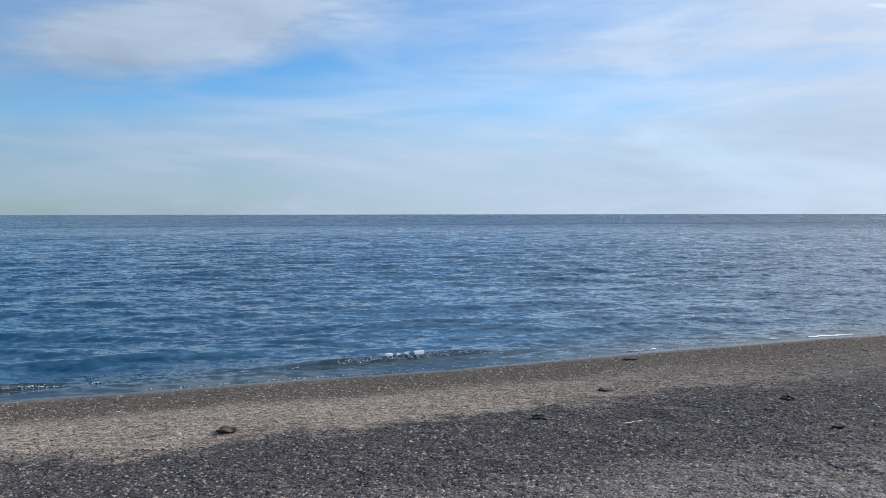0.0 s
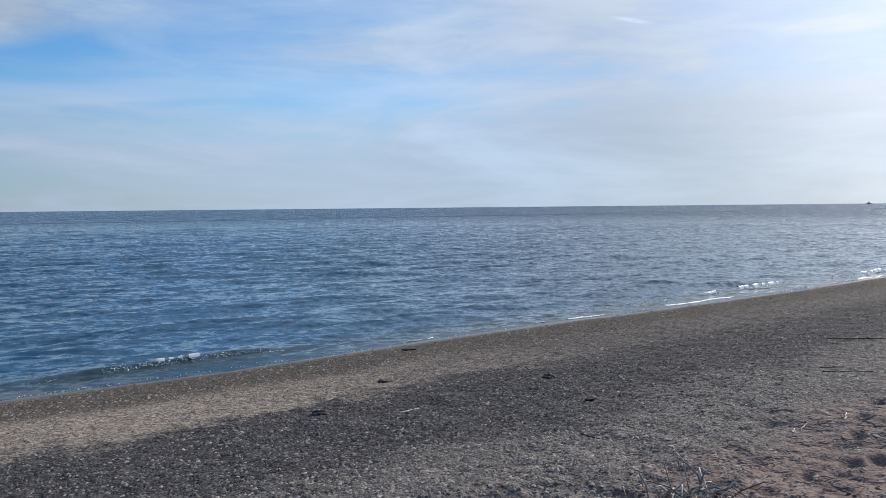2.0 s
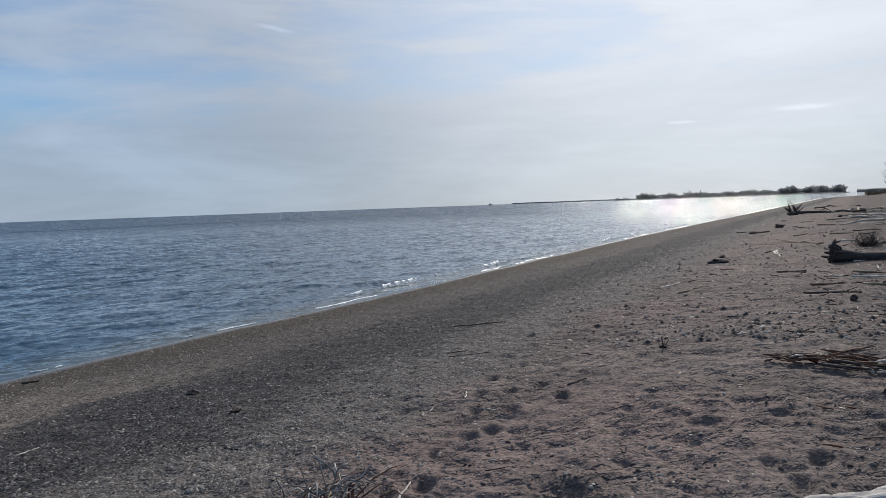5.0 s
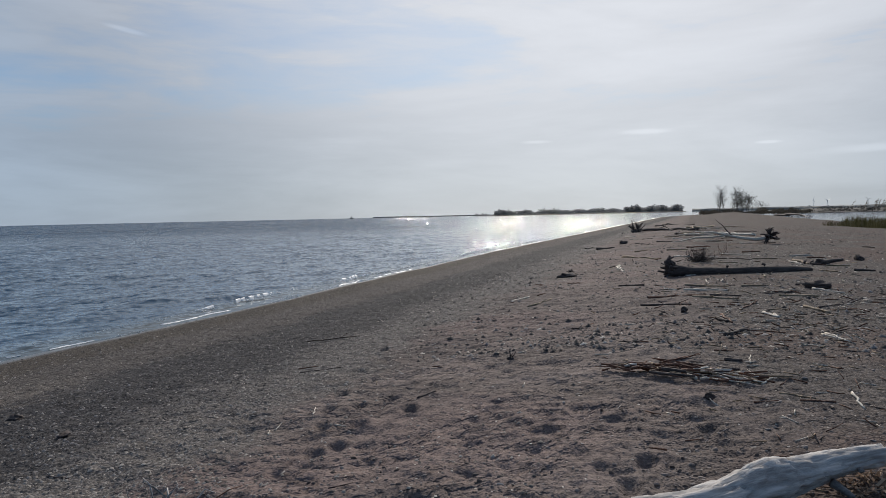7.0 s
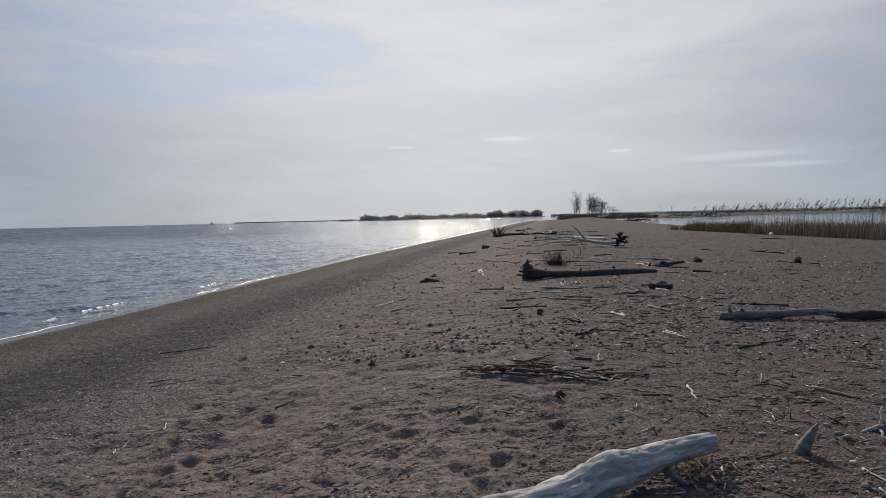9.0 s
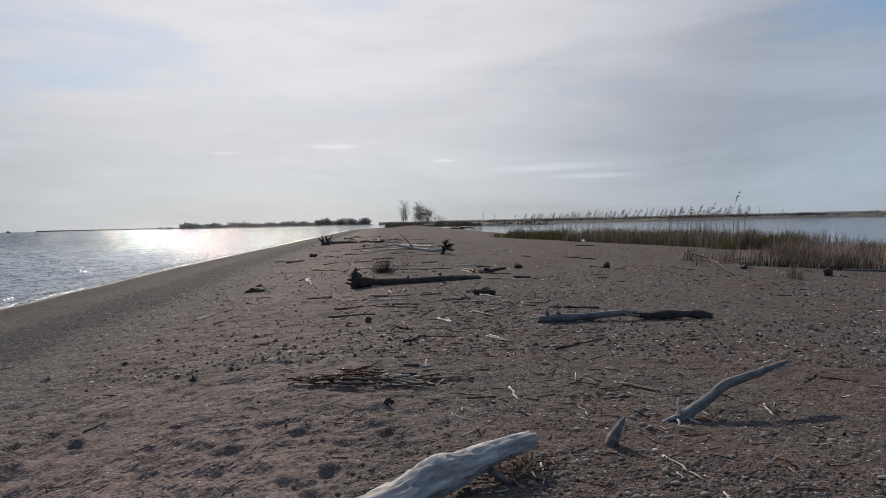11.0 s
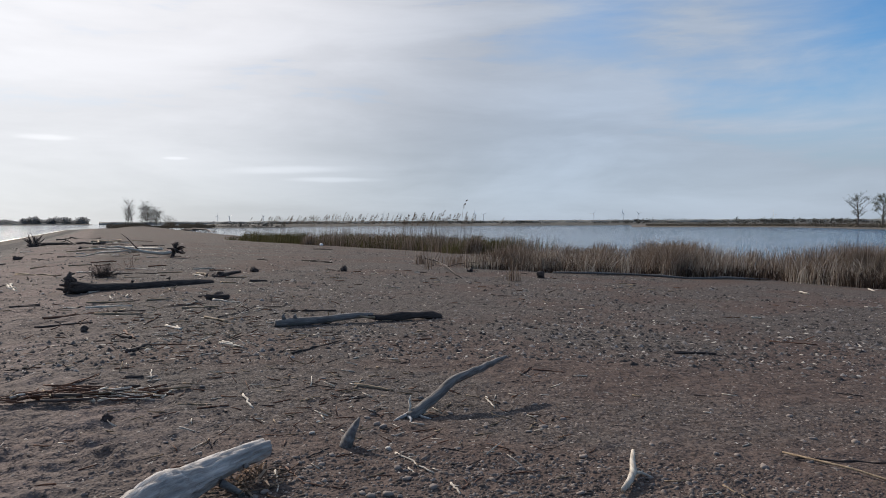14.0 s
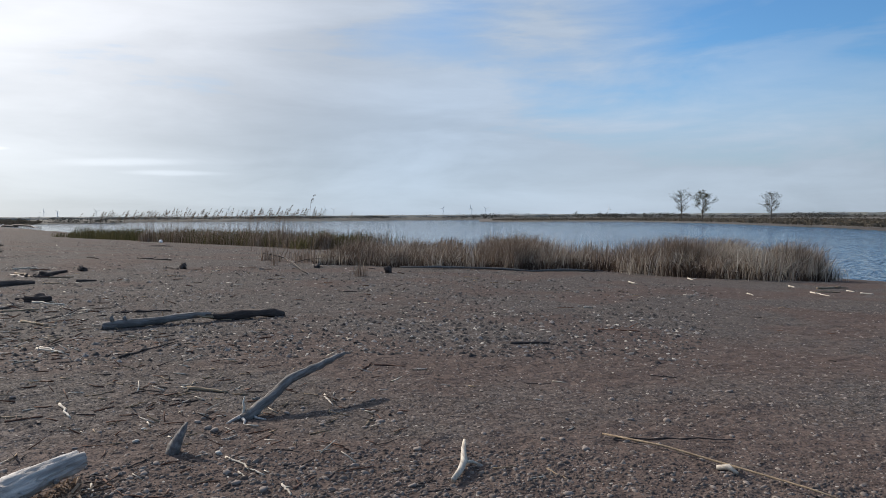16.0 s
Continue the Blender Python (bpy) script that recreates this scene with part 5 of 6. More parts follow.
# a bare branch that lies towards the lagoon
bm = bmesh.new()
tube(bm, [(33.2, -2.0, 0.86), (30.5, -2.1, 0.85), (27.4, -2.2, 0.82), (25.2, -2.3, 0.72), (23.6, -2.35, 0.70)], [0.012, 0.022, 0.028, 0.025, 0.012], 7, 0.2, 910)
tube(bm, [(27.4, -2.2, 0.82), (27.2, -2.6, 0.95), (26.9, -3.2, 1.0)], [0.02, 0.014, 0.006], 5, 0.1, 911)
tube(bm, [(30.5, -2.1, 0.85), (30.6, -1.6, 0.98), (30.9, -1.2, 1.04)], [0.018, 0.012, 0.006], 5, 0.1, 912)
tagged(part("bare_branch", bm, DARK), "long crooked dark bare branch on sand", "driftwood")
bm = bmesh.new()
lump_mesh(bm, (0.26, 0.2, 0.16), 8, 0.2, 2)
float_ = part("pale_float", bm, PAINT_WHITE)
float_.location = (72.7, 6.1, ground_z(72.7, 6.1) + 0.1)
tagged(float_, "small white stranded float beside green reeds", "float")
stick(9.54, 3.06, 10.09, 2.97, 0.032, "d")
stick(10.09, 2.97, 10.07, 2.49, 0.009, "b")
stick(11.11, 3.67, 10.78, 3.42, 0.032, "d")
stick(11.36, 3.68, 12.09, 3.80, 0.013, "d")
stick(12.07, 3.30, 11.72, 3.05, 0.013, "w")
stick(12.01, 3.13, 11.67, 2.98, 0.021, "w")
stick(10.29, 2.13, 9.81, 1.72, 0.011, "w")
stick(9.25, 1.06, 10.33, 0.54, 0.014, "d")
stick(8.52, 2.85, 8.53, 2.64, 0.009, "b")
stick(8.02, 2.58, 8.06, 2.41, 0.022, "d")
stick(8.01, 2.32, 8.37, 2.42, 0.009, "w")
stick(7.62, 2.46, 7.57, 2.29, 0.022, "d")
stick(7.62, 2.68, 7.41, 2.39, 0.016, "d")
stick(7.58, 3.04, 8.15, 2.91, 0.010, "b")
stick(7.21, 2.79, 7.31, 2.47, 0.011, "b")
stick(7.16, 2.40, 7.08, 2.21, 0.016, "w")
stick(7.14, 2.22, 7.42, 2.25, 0.009, "t")
stick(7.05, 1.94, 7.38, 1.94, 0.010, "w")
stick(6.84, 1.74, 6.77, 1.44, 0.010, "t")
stick(6.63, 1.53, 6.75, 1.29, 0.009, "b")
stick(7.12, 1.24, 6.70, 1.08, 0.013, "w")
stick(6.05, 1.52, 5.96, 1.38, 0.007, "w")
stick(5.28, 0.48, 5.50, 0.34, 0.006, "d")
stick(5.04, 0.65, 4.61, 0.58, 0.008, "w")
stick(5.08, 0.59, 4.75, 0.44, 0.006, "b")
stick(4.75, 0.44, 4.63, 0.18, 0.006, "b")
stick(6.84, 0.93, 6.96, 0.79, 0.007, "b")
stick(7.60, 0.70, 7.36, 0.43, 0.008, "d")
stick(6.75, 2.49, 6.84, 2.14, 0.007, "b")
stick(6.39, 1.82, 6.55, 1.66, 0.007, "b")
stick(7.54, 0.25, 7.31, -0.12, 0.018, "t")
stick(7.39, 0.25, 7.80, 0.19, 0.009, "t")
stick(7.09, -0.79, 6.96, -0.91, 0.006, "t")
stick(6.98, -0.96, 6.62, -0.99, 0.010, "w")
stick(8.00, -1.46, 8.38, -1.64, 0.009, "b")
stick(8.28, -1.62, 8.17, -1.97, 0.010, "b")
stick(5.33, -0.12, 4.88, -0.36, 0.007, "w")
stick(5.01, -0.20, 4.89, -0.25, 0.006, "w")
stick(5.92, -1.16, 6.15, -1.25, 0.009, "t")
stick(5.40, -0.42, 5.38, -0.58, 0.006, "d")
stick(4.75, -0.73, 5.00, -0.91, 0.006, "d")
stick(4.84, -0.80, 4.91, -1.04, 0.006, "b")
stick(4.71, -0.45, 4.52, -0.49, 0.008, "w")
stick(4.61, -0.51, 4.80, -0.66, 0.006, "b")
stick(4.41, -1.23, 4.40, -1.41, 0.006, "d")
stick(7.12, 0.33, 7.09, 0.10, 0.006, "d")
stick(5.89, -0.25, 5.98, -0.44, 0.006, "b")
stick(9.25, -3.58, 9.22, -4.10, 0.021, "d")
stick(10.54, -5.46, 10.21, -5.97, 0.012, "b")
stick(5.05, -2.81, 4.83, -3.66, 0.007, "d")
stick(4.56, -2.09, 4.35, -2.14, 0.006, "t")
stick(13.36, -6.57, 13.29, -6.71, 0.015, "w")
stick(7.07, -2.94, 7.00, -3.03, 0.009, "d")
stick(7.16, -4.35, 7.04, -4.58, 0.006, "d")
stick(15.64, 7.34, 15.67, 6.74, 0.015, "d")
stick(14.77, 5.93, 14.68, 5.64, 0.018, "w")
stick(13.23, 5.64, 14.12, 5.02, 0.013, "d")
stick(14.74, 4.00, 15.43, 3.47, 0.013, "d")
stick(13.17, 2.77, 14.46, 2.15, 0.014, "d")
stick(7.75, 3.18, 7.56, 3.06, 0.007, "w")
stick(13.77, 4.46, 13.62, 4.03, 0.010, "t")
stick(16.87, 5.83, 16.38, 5.59, 0.015, "w")
stick(16.73, 5.45, 17.29, 5.61, 0.015, "w")
stick(6.17, 7.03, 6.39, 6.91, 0.008, "b")
stick(6.01, 6.83, 6.37, 6.51, 0.007, "d")
stick(4.38, 4.60, 4.35, 4.39, 0.007, "w")
stick(4.53, 4.98, 4.78, 5.22, 0.006, "w")
stick(4.00, 4.93, 4.14, 5.08, 0.006, "w")
stick(4.16, 5.04, 4.28, 5.10, 0.006, "w")
stick(8.00, 8.91, 8.53, 8.30, 0.008, "d")
stick(5.36, 4.49, 5.59, 4.46, 0.012, "d")
stick(2.58, 3.47, 2.81, 3.63, 0.008, "w")
stick(1.45, 7.25, 1.66, 7.34, 0.008, "w")
stick(0.86, 8.33, 0.96, 8.38, 0.007, "w")
stick(2.59, 12.07, 2.80, 12.01, 0.024, "d")
stick(2.58, 5.66, 2.64, 5.46, 0.008, "d")
stick(33.20, 16.66, 34.78, 16.53, 0.060, "d")
stick(38.41, 17.04, 36.36, 15.39, 0.045, "d")
stick(26.17, 12.12, 24.10, 9.83, 0.030, "t")
stick(21.84, 10.23, 20.20, 9.31, 0.029, "w")
stick(21.34, 10.28, 21.83, 10.27, 0.019, "d")
stick(15.56, 7.27, 15.52, 6.68, 0.019, "d")
stick(22.79, 4.61, 23.04, 4.06, 0.030, "t")
stick(24.72, 6.03, 23.20, 5.27, 0.023, "w")
stick(21.04, 3.63, 21.24, 3.20, 0.041, "d")
stick(14.78, 4.03, 15.30, 3.53, 0.012, "d")
stick(100.29, 40.53, 89.93, 32.46, 0.113, "d")
stick(69.75, 25.91, 72.59, 24.65, 0.084, "t")
stick(89.09, 36.97, 90.49, 36.24, 0.092, "d")
stick(35.42, 5.81, 34.56, 5.24, 0.034, "d")
stick(38.14, 10.68, 37.58, 9.76, 0.031, "d")
stick(34.40, 3.70, 32.87, 2.27, 0.043, "d")
stick(27.85, 2.13, 26.46, 1.57, 0.034, "d")
stick(33.48, -2.42, 32.51, -2.62, 0.031, "w")
stick(17.64, -2.61, 17.58, -2.91, 0.020, "d")
stick(56.18, 5.29, 56.77, 3.95, 0.045, "d")
stick(16.60, -14.52, 15.64, -14.25, 0.021, "w")
stick(17.93, -15.90, 18.43, -17.36, 0.039, "t")
stick(16.84, -14.87, 16.73, -15.54, 0.022, "t")
stick(17.22, -16.23, 16.90, -16.17, 0.022, "w")
stick(16.39, -15.88, 16.11, -16.02, 0.025, "w")
stick(18.80, -15.67, 18.31, -15.47, 0.023, "w")
stick(16.57, -12.60, 16.20, -12.50, 0.016, "w")
stick(16.13, -10.49, 15.85, -10.73, 0.015, "w")
stick(20.51, -11.47, 19.66, -11.23, 0.026, "w")
stick(22.59, -14.82, 21.67, -14.40, 0.025, "w")
stick(68.16, 30.59, 61.89, 21.97, 0.143, "d")
stick(62.63, 23.26, 76.53, 25.69, 0.108, "t")
stick(51.64, 16.99, 47.83, 13.60, 0.091, "w")
stick(49.45, 18.52, 47.79, 16.02, 0.060, "w")
stick(284.24, 73.98, 232.59, 50.51, 0.388, "d")
stick(26.50, 12.22, 24.21, 9.84, 0.040, "t")
stick(21.14, 9.96, 19.65, 9.02, 0.033, "w")
stick(13.14, 5.58, 14.00, 4.84, 0.021, "b")
stick(14.58, 5.95, 15.24, 5.47, 0.019, "d")
stick(11.62, 3.78, 10.68, 3.33, 0.020, "b")
stick(9.58, 3.02, 10.27, 3.01, 0.027, "d")
stick(14.97, 4.03, 15.42, 3.58, 0.018, "d")
stick(12.10, 3.32, 11.64, 2.98, 0.021, "w")
stick(7.49, 3.06, 8.16, 2.88, 0.010, "b")
stick(25.34, 6.07, 23.60, 5.22, 0.037, "t")
stick(23.62, 5.15, 25.70, 4.76, 0.073, "d")
stick(10.34, 2.10, 9.81, 1.74, 0.015, "w")
stick(50.12, 19.27, 84.92, 35.24, 0.064, "d")
stick(13.78, 4.76, 14.58, 4.76, 0.017, "t")
stick(12.32, 3.70, 13.56, 3.82, 0.016, "b")



def crest_driftwood():
    """Sticks and poles stranded along the crest farther down the spit."""
    rnd = random.Random(515)
    for i in range(95):
        u, v = 13 + 68 * rnd.random() ** 1.4, rnd.gauss(-0.6, 1.6)
        x, y = xy(u, v)
        l, a = rnd.uniform(0.3, 0.8) + 0.018 * u * rnd.random(), rnd.gauss(-0.9, 0.7)
        stick(x, y, x + l * math.cos(a), y + l * math.sin(a), rnd.uniform(0.010, 0.022) + 0.0004 * u, rnd.choice("wwbddtt"))


crest_driftwood()


def twig_litter():
    """Small broken twigs strewn over the crest, thickest behind the heap of stems."""
    rnd = random.Random(77)
    groups = {}
    for i in range(760):
        k = rnd.random()
        if k < 0.5:
            u, v = rnd.gauss(10.5, 3.2), rnd.gauss(-1.6, 1.3)
        elif k < 0.75:
            u, v = rnd.gauss(6.3, 1.1), rnd.gauss(-2.2, 0.9)
        else:
            u, v = rnd.uniform(3, 26), rnd.uniform(-15, 3.5)
        if u < 3.4:
            continue
        x, y = xy(u, v)
        l, a = rnd.uniform(0.04, 0.13) + 0.006 * u, rnd.uniform(0, 6.28)
        r = rnd.uniform(0.0015, 0.0045) + 0.0004 * u
        z = ground_z(x, y) + r
        d = Vector((math.cos(a) * l, math.sin(a) * l, rnd.uniform(-0.004, 0.012) if rnd.random() < 0.7 else l * rnd.uniform(0.1, 0.5)))
        p = Vector((x, y, z + abs(d.z) * 0.4))
        tone = rnd.choice("wwbbbddtt")
        bm = groups.setdefault(tone, bmesh.new())
        tube(bm, bent(p - d / 2, p + d / 2, 2, 0.08, rnd), [r, r, r * 0.6], 4, 0.1, i)
    for tone, bm in groups.items():
        ob = part("twig_litter", bm, TONES[tone][0])
        tagged(ob, {"w": "bleached white twig fragments strewn on sand", "b": "brown broken twigs strewn on sand", "d": "dark damp twigs strewn on sand", "t": "tan dry twigs strewn on sand"}[tone], "twigs", kind="stuff")


twig_litter()


# ---- reeds ----
def along(line, t):
    """The place at t (0 to 1, arrays) on a line of points, and the way across it."""
    p = np.array(line, float)
    seg = np.hypot(*np.diff(p, axis=0).T)
    s = np.concatenate([[0], np.cumsum(seg)]) / seg.sum()
    x, y = np.interp(t, s, p[:, 0]), np.interp(t, s, p[:, 1])
    e = 0.01
    dx = np.interp(np.clip(t + e, 0, 1), s, p[:, 0]) - np.interp(np.clip(t - e, 0, 1), s, p[:, 0])
    dy = np.interp(np.clip(t + e, 0, 1), s, p[:, 1]) - np.interp(np.clip(t - e, 0, 1), s, p[:, 1])
    n = np.hypot(dx, dy)
    return x, y, -dy / n, dx / n


def blades(x, y, z, h, g, lean, width, droop):
    """Bent tapering strips: two quads and a tip each."""
    n = len(x)
    a = g.uniform(0, 2 * np.pi, n)
    k = h * lean * np.abs(g.normal(0, 1, n))
    lx, ly = np.cos(a) * k + h * 0.06, np.sin(a) * k - h * 0.10
    f = g.uniform(0, 2 * np.pi, n)
    wx, wy = np.cos(f) * width, np.sin(f) * width
    rows = []
    for t, w in ((0.0, 1.0), (0.45, 0.9), (0.8, 0.6)):
        cx, cy, cz = x + lx * t * t, y + ly * t * t, z + h * (t - droop * t * t * t)
        rows += [np.stack([cx - wx * w, cy - wy * w, cz], -1), np.stack([cx + wx * w, cy + wy * w, cz], -1)]
    rows.append(np.stack([x + lx, y + ly, z + h * (1 - droop)], -1))
    verts = np.stack(rows, 1).reshape(-1, 3)
    b = 7 * np.arange(n)[:, None]
    tri = np.array([[0, 1, 3], [0, 3, 2], [2, 3, 5], [2, 5, 4], [4, 5, 6]])
    return verts, (tri[None] + b[:, :, None]).reshape(-1, 3), np.stack([x + lx, y + ly, z + h * (1 - droop)], -1)


def reed_bed(name, line, deep, n, h0, h1, mat, seed, label, edge=0.5, lean=0.16, width=0.012, thin=0.0, low_start=0.0):
    g = np.random.default_rng(seed)
    t = g.uniform(0, 1, n)
    x, y, nx, ny = along(line, t)
    d = g.uniform(0, 1, n) ** 0.8 * deep * (0.55 + 0.9 * vnoise(t * 40, 0 * t, 3.0, seed)) * np.minimum(1, np.minimum(t, 1 - t) * 7 + 0.12)
    jig = edge * (vnoise(t * 60, 0 * t, 2.0, seed + 1) - 0.5) * 2
    x, y = x + nx * (d + jig), y + ny * (d + jig)
    clump = vnoise(x, y, 1.3, seed + 2)
    keep = g.uniform(0, 1, n) < np.clip(0.25 + 1.3 * (clump - thin), 0, 1)
    x, y, clump, d = x[keep], y[keep], clump[keep], d[keep]
    h = (h0 + (h1 - h0) * g.uniform(0, 1, len(x)) ** 0.7) * (0.55 + 0.8 * clump) * (0.75 + 0.25 * smooth(0, 1.5, d))
    h = h * (1 - low_start * smooth(0.55, 0.15, t[keep]))
    u, v = x * CU + y * SU, -x * SU + y * CU
    z = np.maximum(land(u, v), -0.15) - 0.03
    verts, faces, tips = blades(x, y, z, h, g, lean, width * g.uniform(0.6, 1.3, len(x)), 0.10)
    tagged(link_mesh(name, verts, faces, mat), label, "reeds", kind="stuff")
    return tips


FRONT = [(31.0, -3.4), (28.9, -5.6), (28.1, -7.4), (28.2, -9.0), (27.3, -10.3), (27.2, -12.0), (27.0, -13.8), (24.6, -14.6), (22.6, -15.4), (21.6, -16.9), (21.3, -18.6), (22.4, -20.6)]
BACK = [(103, 21), (90, 13.5), (80, 8.5), (72, 3.0), (66, -1.5), (60, -4.0), (54, -4.6)]
# under-layer of short dark blades, added so the bed's foot looks shaded
reed_bed("reed_foot_shade", FRONT, 5.5, 15000, 0.30, 0.62, FOOT_SHADE, 30, "short dark blades standing in for shade among reeds", 0.45, 0.9, 0.020, 0.0, 0.4)
reed_bed("reed_bed", FRONT, 9.0, 40000, 0.52, 1.55, REED, 31, "dense bed of dry brown reeds along the lagoon", 0.5, 0.46, 0.0085, 0.12, 0.3)
reed_bed("reed_fringe", FRONT, 6.0, 8000, 0.40, 1.3, REED_PALE, 32, "pale broken reed stems leaning at the bed's edge", 0.7, 0.6, 0.010, 0.0, 0.3)
reed_bed("reed_bed", [(44, -7.5), (40, -9.5), (37, -13), (34.5, -17), (33, -22)], 5.0, 5000, 0.65, 1.2, REED, 33, "sparse dry reeds standing in lagoon water", 0.8, 0.12, 0.012, 0.2)
tips = reed_bed("green_reed_bed", BACK, 8.0, 14500, 0.8, 1.5, REED_GREEN, 34, "olive-green reeds beside the lagoon", 0.8, 0.26, 0.012)
reed_bed("tall_reed_bed", BACK[2:], 7.0, 7500, 0.9, 1.7, REED, 35, "tall dry reeds behind greener reeds", 1.2, 0.20, 0.011)
reed_bed("sparse_reeds", [(33.5, -1.2), (31.5, -3.2), (29.6, -4.8)], 3.0, 1100, 0.3, 0.9, REED, 36, "thin dry reed shoots on the sand", 0.6, 0.2, 0.009)


def reed_plume(x, y, z, h, seed):
    """A single tall reed with its feathery head."""
    rnd = random.Random(seed)
    ob = base("plumed_reed", x, y, z, "tall dry reed with a feathery seed head", "reed", "plumed reeds")
    bm = bmesh.new()
    lx, ly = rnd.uniform(-0.02, 0.10) * h, rnd.uniform(-0.12, 0.02) * h
    top = Vector((lx, ly, h))
    tube(bm, [(0, 0, 0), (lx * 0.3, ly * 0.3, h * 0.5), top], [0.010, 0.009, 0.006], 4, 0.0, seed)
    part("stem", bm, REED, ob)
    bm = bmesh.new()
    s = rnd.uniform(1.3, 2.3) * (1.0 + 0.004 * math.hypot(x, y))
    for i in range(16):
        t = i / 16
        a = rnd.uniform(0, 6.28)
        p = top + Vector((0.10 * t * s, -0.10 * t * s, 0.22 * t * s))
        d = Vector((math.cos(a) * 0.05 + 0.05, math.sin(a) * 0.05 - 0.05, rnd.uniform(-0.02, 0.06))) * s * (1.1 - 0.6 * t)
        w = Vector((-math.sin(a), math.cos(a), 0.3)) * 0.018 * s
        vs = [bm.verts.new(c) for c in (p, p + d * 0.5 + w, p + d, p + d * 0.5 - w)]
        bm.faces.new(vs)
    part("seed_head", bm, PLUME, ob)


g = np.random.default_rng(50)
for i in range(240):
    t = g.uniform(0.08, 0.92)
    x, y, nx, ny = along(BACK, np.array([t]))
    d = g.uniform(1, 7) * (1 if t < 0.75 else 0.45)
    reed_plume(float(x[0] + nx[0] * d), float(y[0] + ny[0] * d), 0.0, float(g.uniform(2.0, 2.75)) + 0.2 * float(vnoise(np.array([t * 30]), np.array([0.0]), 1.0, 51)[0]), 1000 + i)
for i, (x, y, h) in enumerate(((44.7, -4.3, 3.25), (45.5, -3.2, 2.75), (46.5, -2.4, 2.6), (44.2, -4.9, 2.45), (47.2, -1.2, 2.45), (43.5, -6.4, 2.3), (48.0, -2.8, 2.5))):
    reed_plume(x, y, 0.0, h, 1300 + i)


# ---- trees ----
def tree(name, x, y, z, h, seed, label, leaves, category="tree", multi=1, group="", wide=0.30):
    """Leaders with limbs up their length, twigs on the limbs and small leaves round the twigs."""
    rnd = random.Random(seed)
    ob = base(name, x, y, z, label, category, group)
    bm = bmesh.new()
    twigs = []
    for k in range(multi):
        lean = Vector((rnd.gauss(0, 1), rnd.gauss(0, 1), 0)) * h * (0.03 if multi == 1 else 0.12)
        foot = Vector((rnd.gauss(0, 1), rnd.gauss(0, 1), 0)) * (0.0 if multi == 1 else h * 0.14)
        tall = h * (0.92 if k == 0 else rnd.uniform(0.6, 0.9))
        stem = bent(foot, foot + lean + Vector((0, 0, tall)), 8, 0.02, rnd)
        r0 = h * 0.026 / math.sqrt(multi)
        tube(bm, stem, [r0 * (1.05 - 0.95 * i / 8) for i in range(9)], 7, 0.08, seed + k)
        for i in range(20 if multi == 1 else 12):
            t = 0.22 + 0.76 * (i + rnd.random()) / (20 if multi == 1 else 12)
            j = min(int(t * 8), 7)
            p = stem[j].lerp(stem[j + 1], t * 8 - j)
            a, rise = i * 2.4 + rnd.uniform(-0.5, 0.5), rnd.uniform(0.5, 1.1)
            l = h * wide * (0.35 + 1.0 * math.sin(math.pi * min(1.0, (t - 0.12) / 0.9)) ** 0.8) * rnd.uniform(0.7, 1.1)
            d = Vector((math.cos(a), math.sin(a), rise)).normalized()
            q1, q2 = p + d * l * 0.5, p + d * l * 0.95 + Vector((0, 0, 0.08 * l))
            rb = r0 * (0.5 - 0.35 * t)
            tube(bm, [p, q1, q2], [rb, rb * 0.7, rb * 0.25], 5, 0.05, seed + i)
            for s in range(5):
                c = p.lerp(q2, rnd.uniform(0.2, 1.0))
                a2 = rnd.uniform(0, 6.28)
                e = c + (d + Vector((math.cos(a2), math.sin(a2), rnd.uniform(0, 0.6))) * 0.9) * l * rnd.uniform(0.18, 0.36)
                tube(bm, [c, c.lerp(e, 0.5), e], [rb * 0.35, rb * 0.25, rb * 0.1], 4, 0.0, s)
                twigs.append((c, e))
    part("trunk", bm, BARK, ob)
    bm = bmesh.new()
    for c, e in twigs:
        for i in range(leaves):
            o = c.lerp(e, rnd.uniform(0.2, 1.1)) + Vector((rnd.gauss(0, 1), rnd.gauss(0, 1), rnd.gauss(0, 1))) * h * 0.034
            s = h * rnd.uniform(0.007, 0.012)
            n1 = Vector((rnd.gauss(0, 1), rnd.gauss(0, 1), rnd.gauss(0, 1))).normalized()
            n2 = n1.cross(Vector((rnd.gauss(0, 1), rnd.gauss(0, 1), rnd.gauss(0, 1)))).normalized()
            vs = [bm.verts.new(o + n1 * s * a + n2 * s * b) for a, b in ((-1, 0), (0, 0.6), (1, 0), (0, -0.6))]
            bm.faces.new(vs)
    part("crown", bm, LEAF if multi == 1 else HAZED_SCRUB, ob, "", False)
    return ob


def at(az, r):
    return r * math.sin(radians(az)), r * math.cos(radians(az))


for i, (az, r, h, leaves, label) in enumerate(((122.6, 340, 11.6, 22, "thinly leafed lone tree on the marsh bank"), (124.0, 345, 11.4, 60, "leafy spring tree on the marsh bank"),
                                               (128.5, 350, 10.6, 36, "small round-crowned tree on the marsh bank"))):
    x, y = at(az, r)
    tree("tree", x, y, 0.55, h, 60 + i, label, leaves, "tree", 1, "trees on the marsh bank", 0.34)
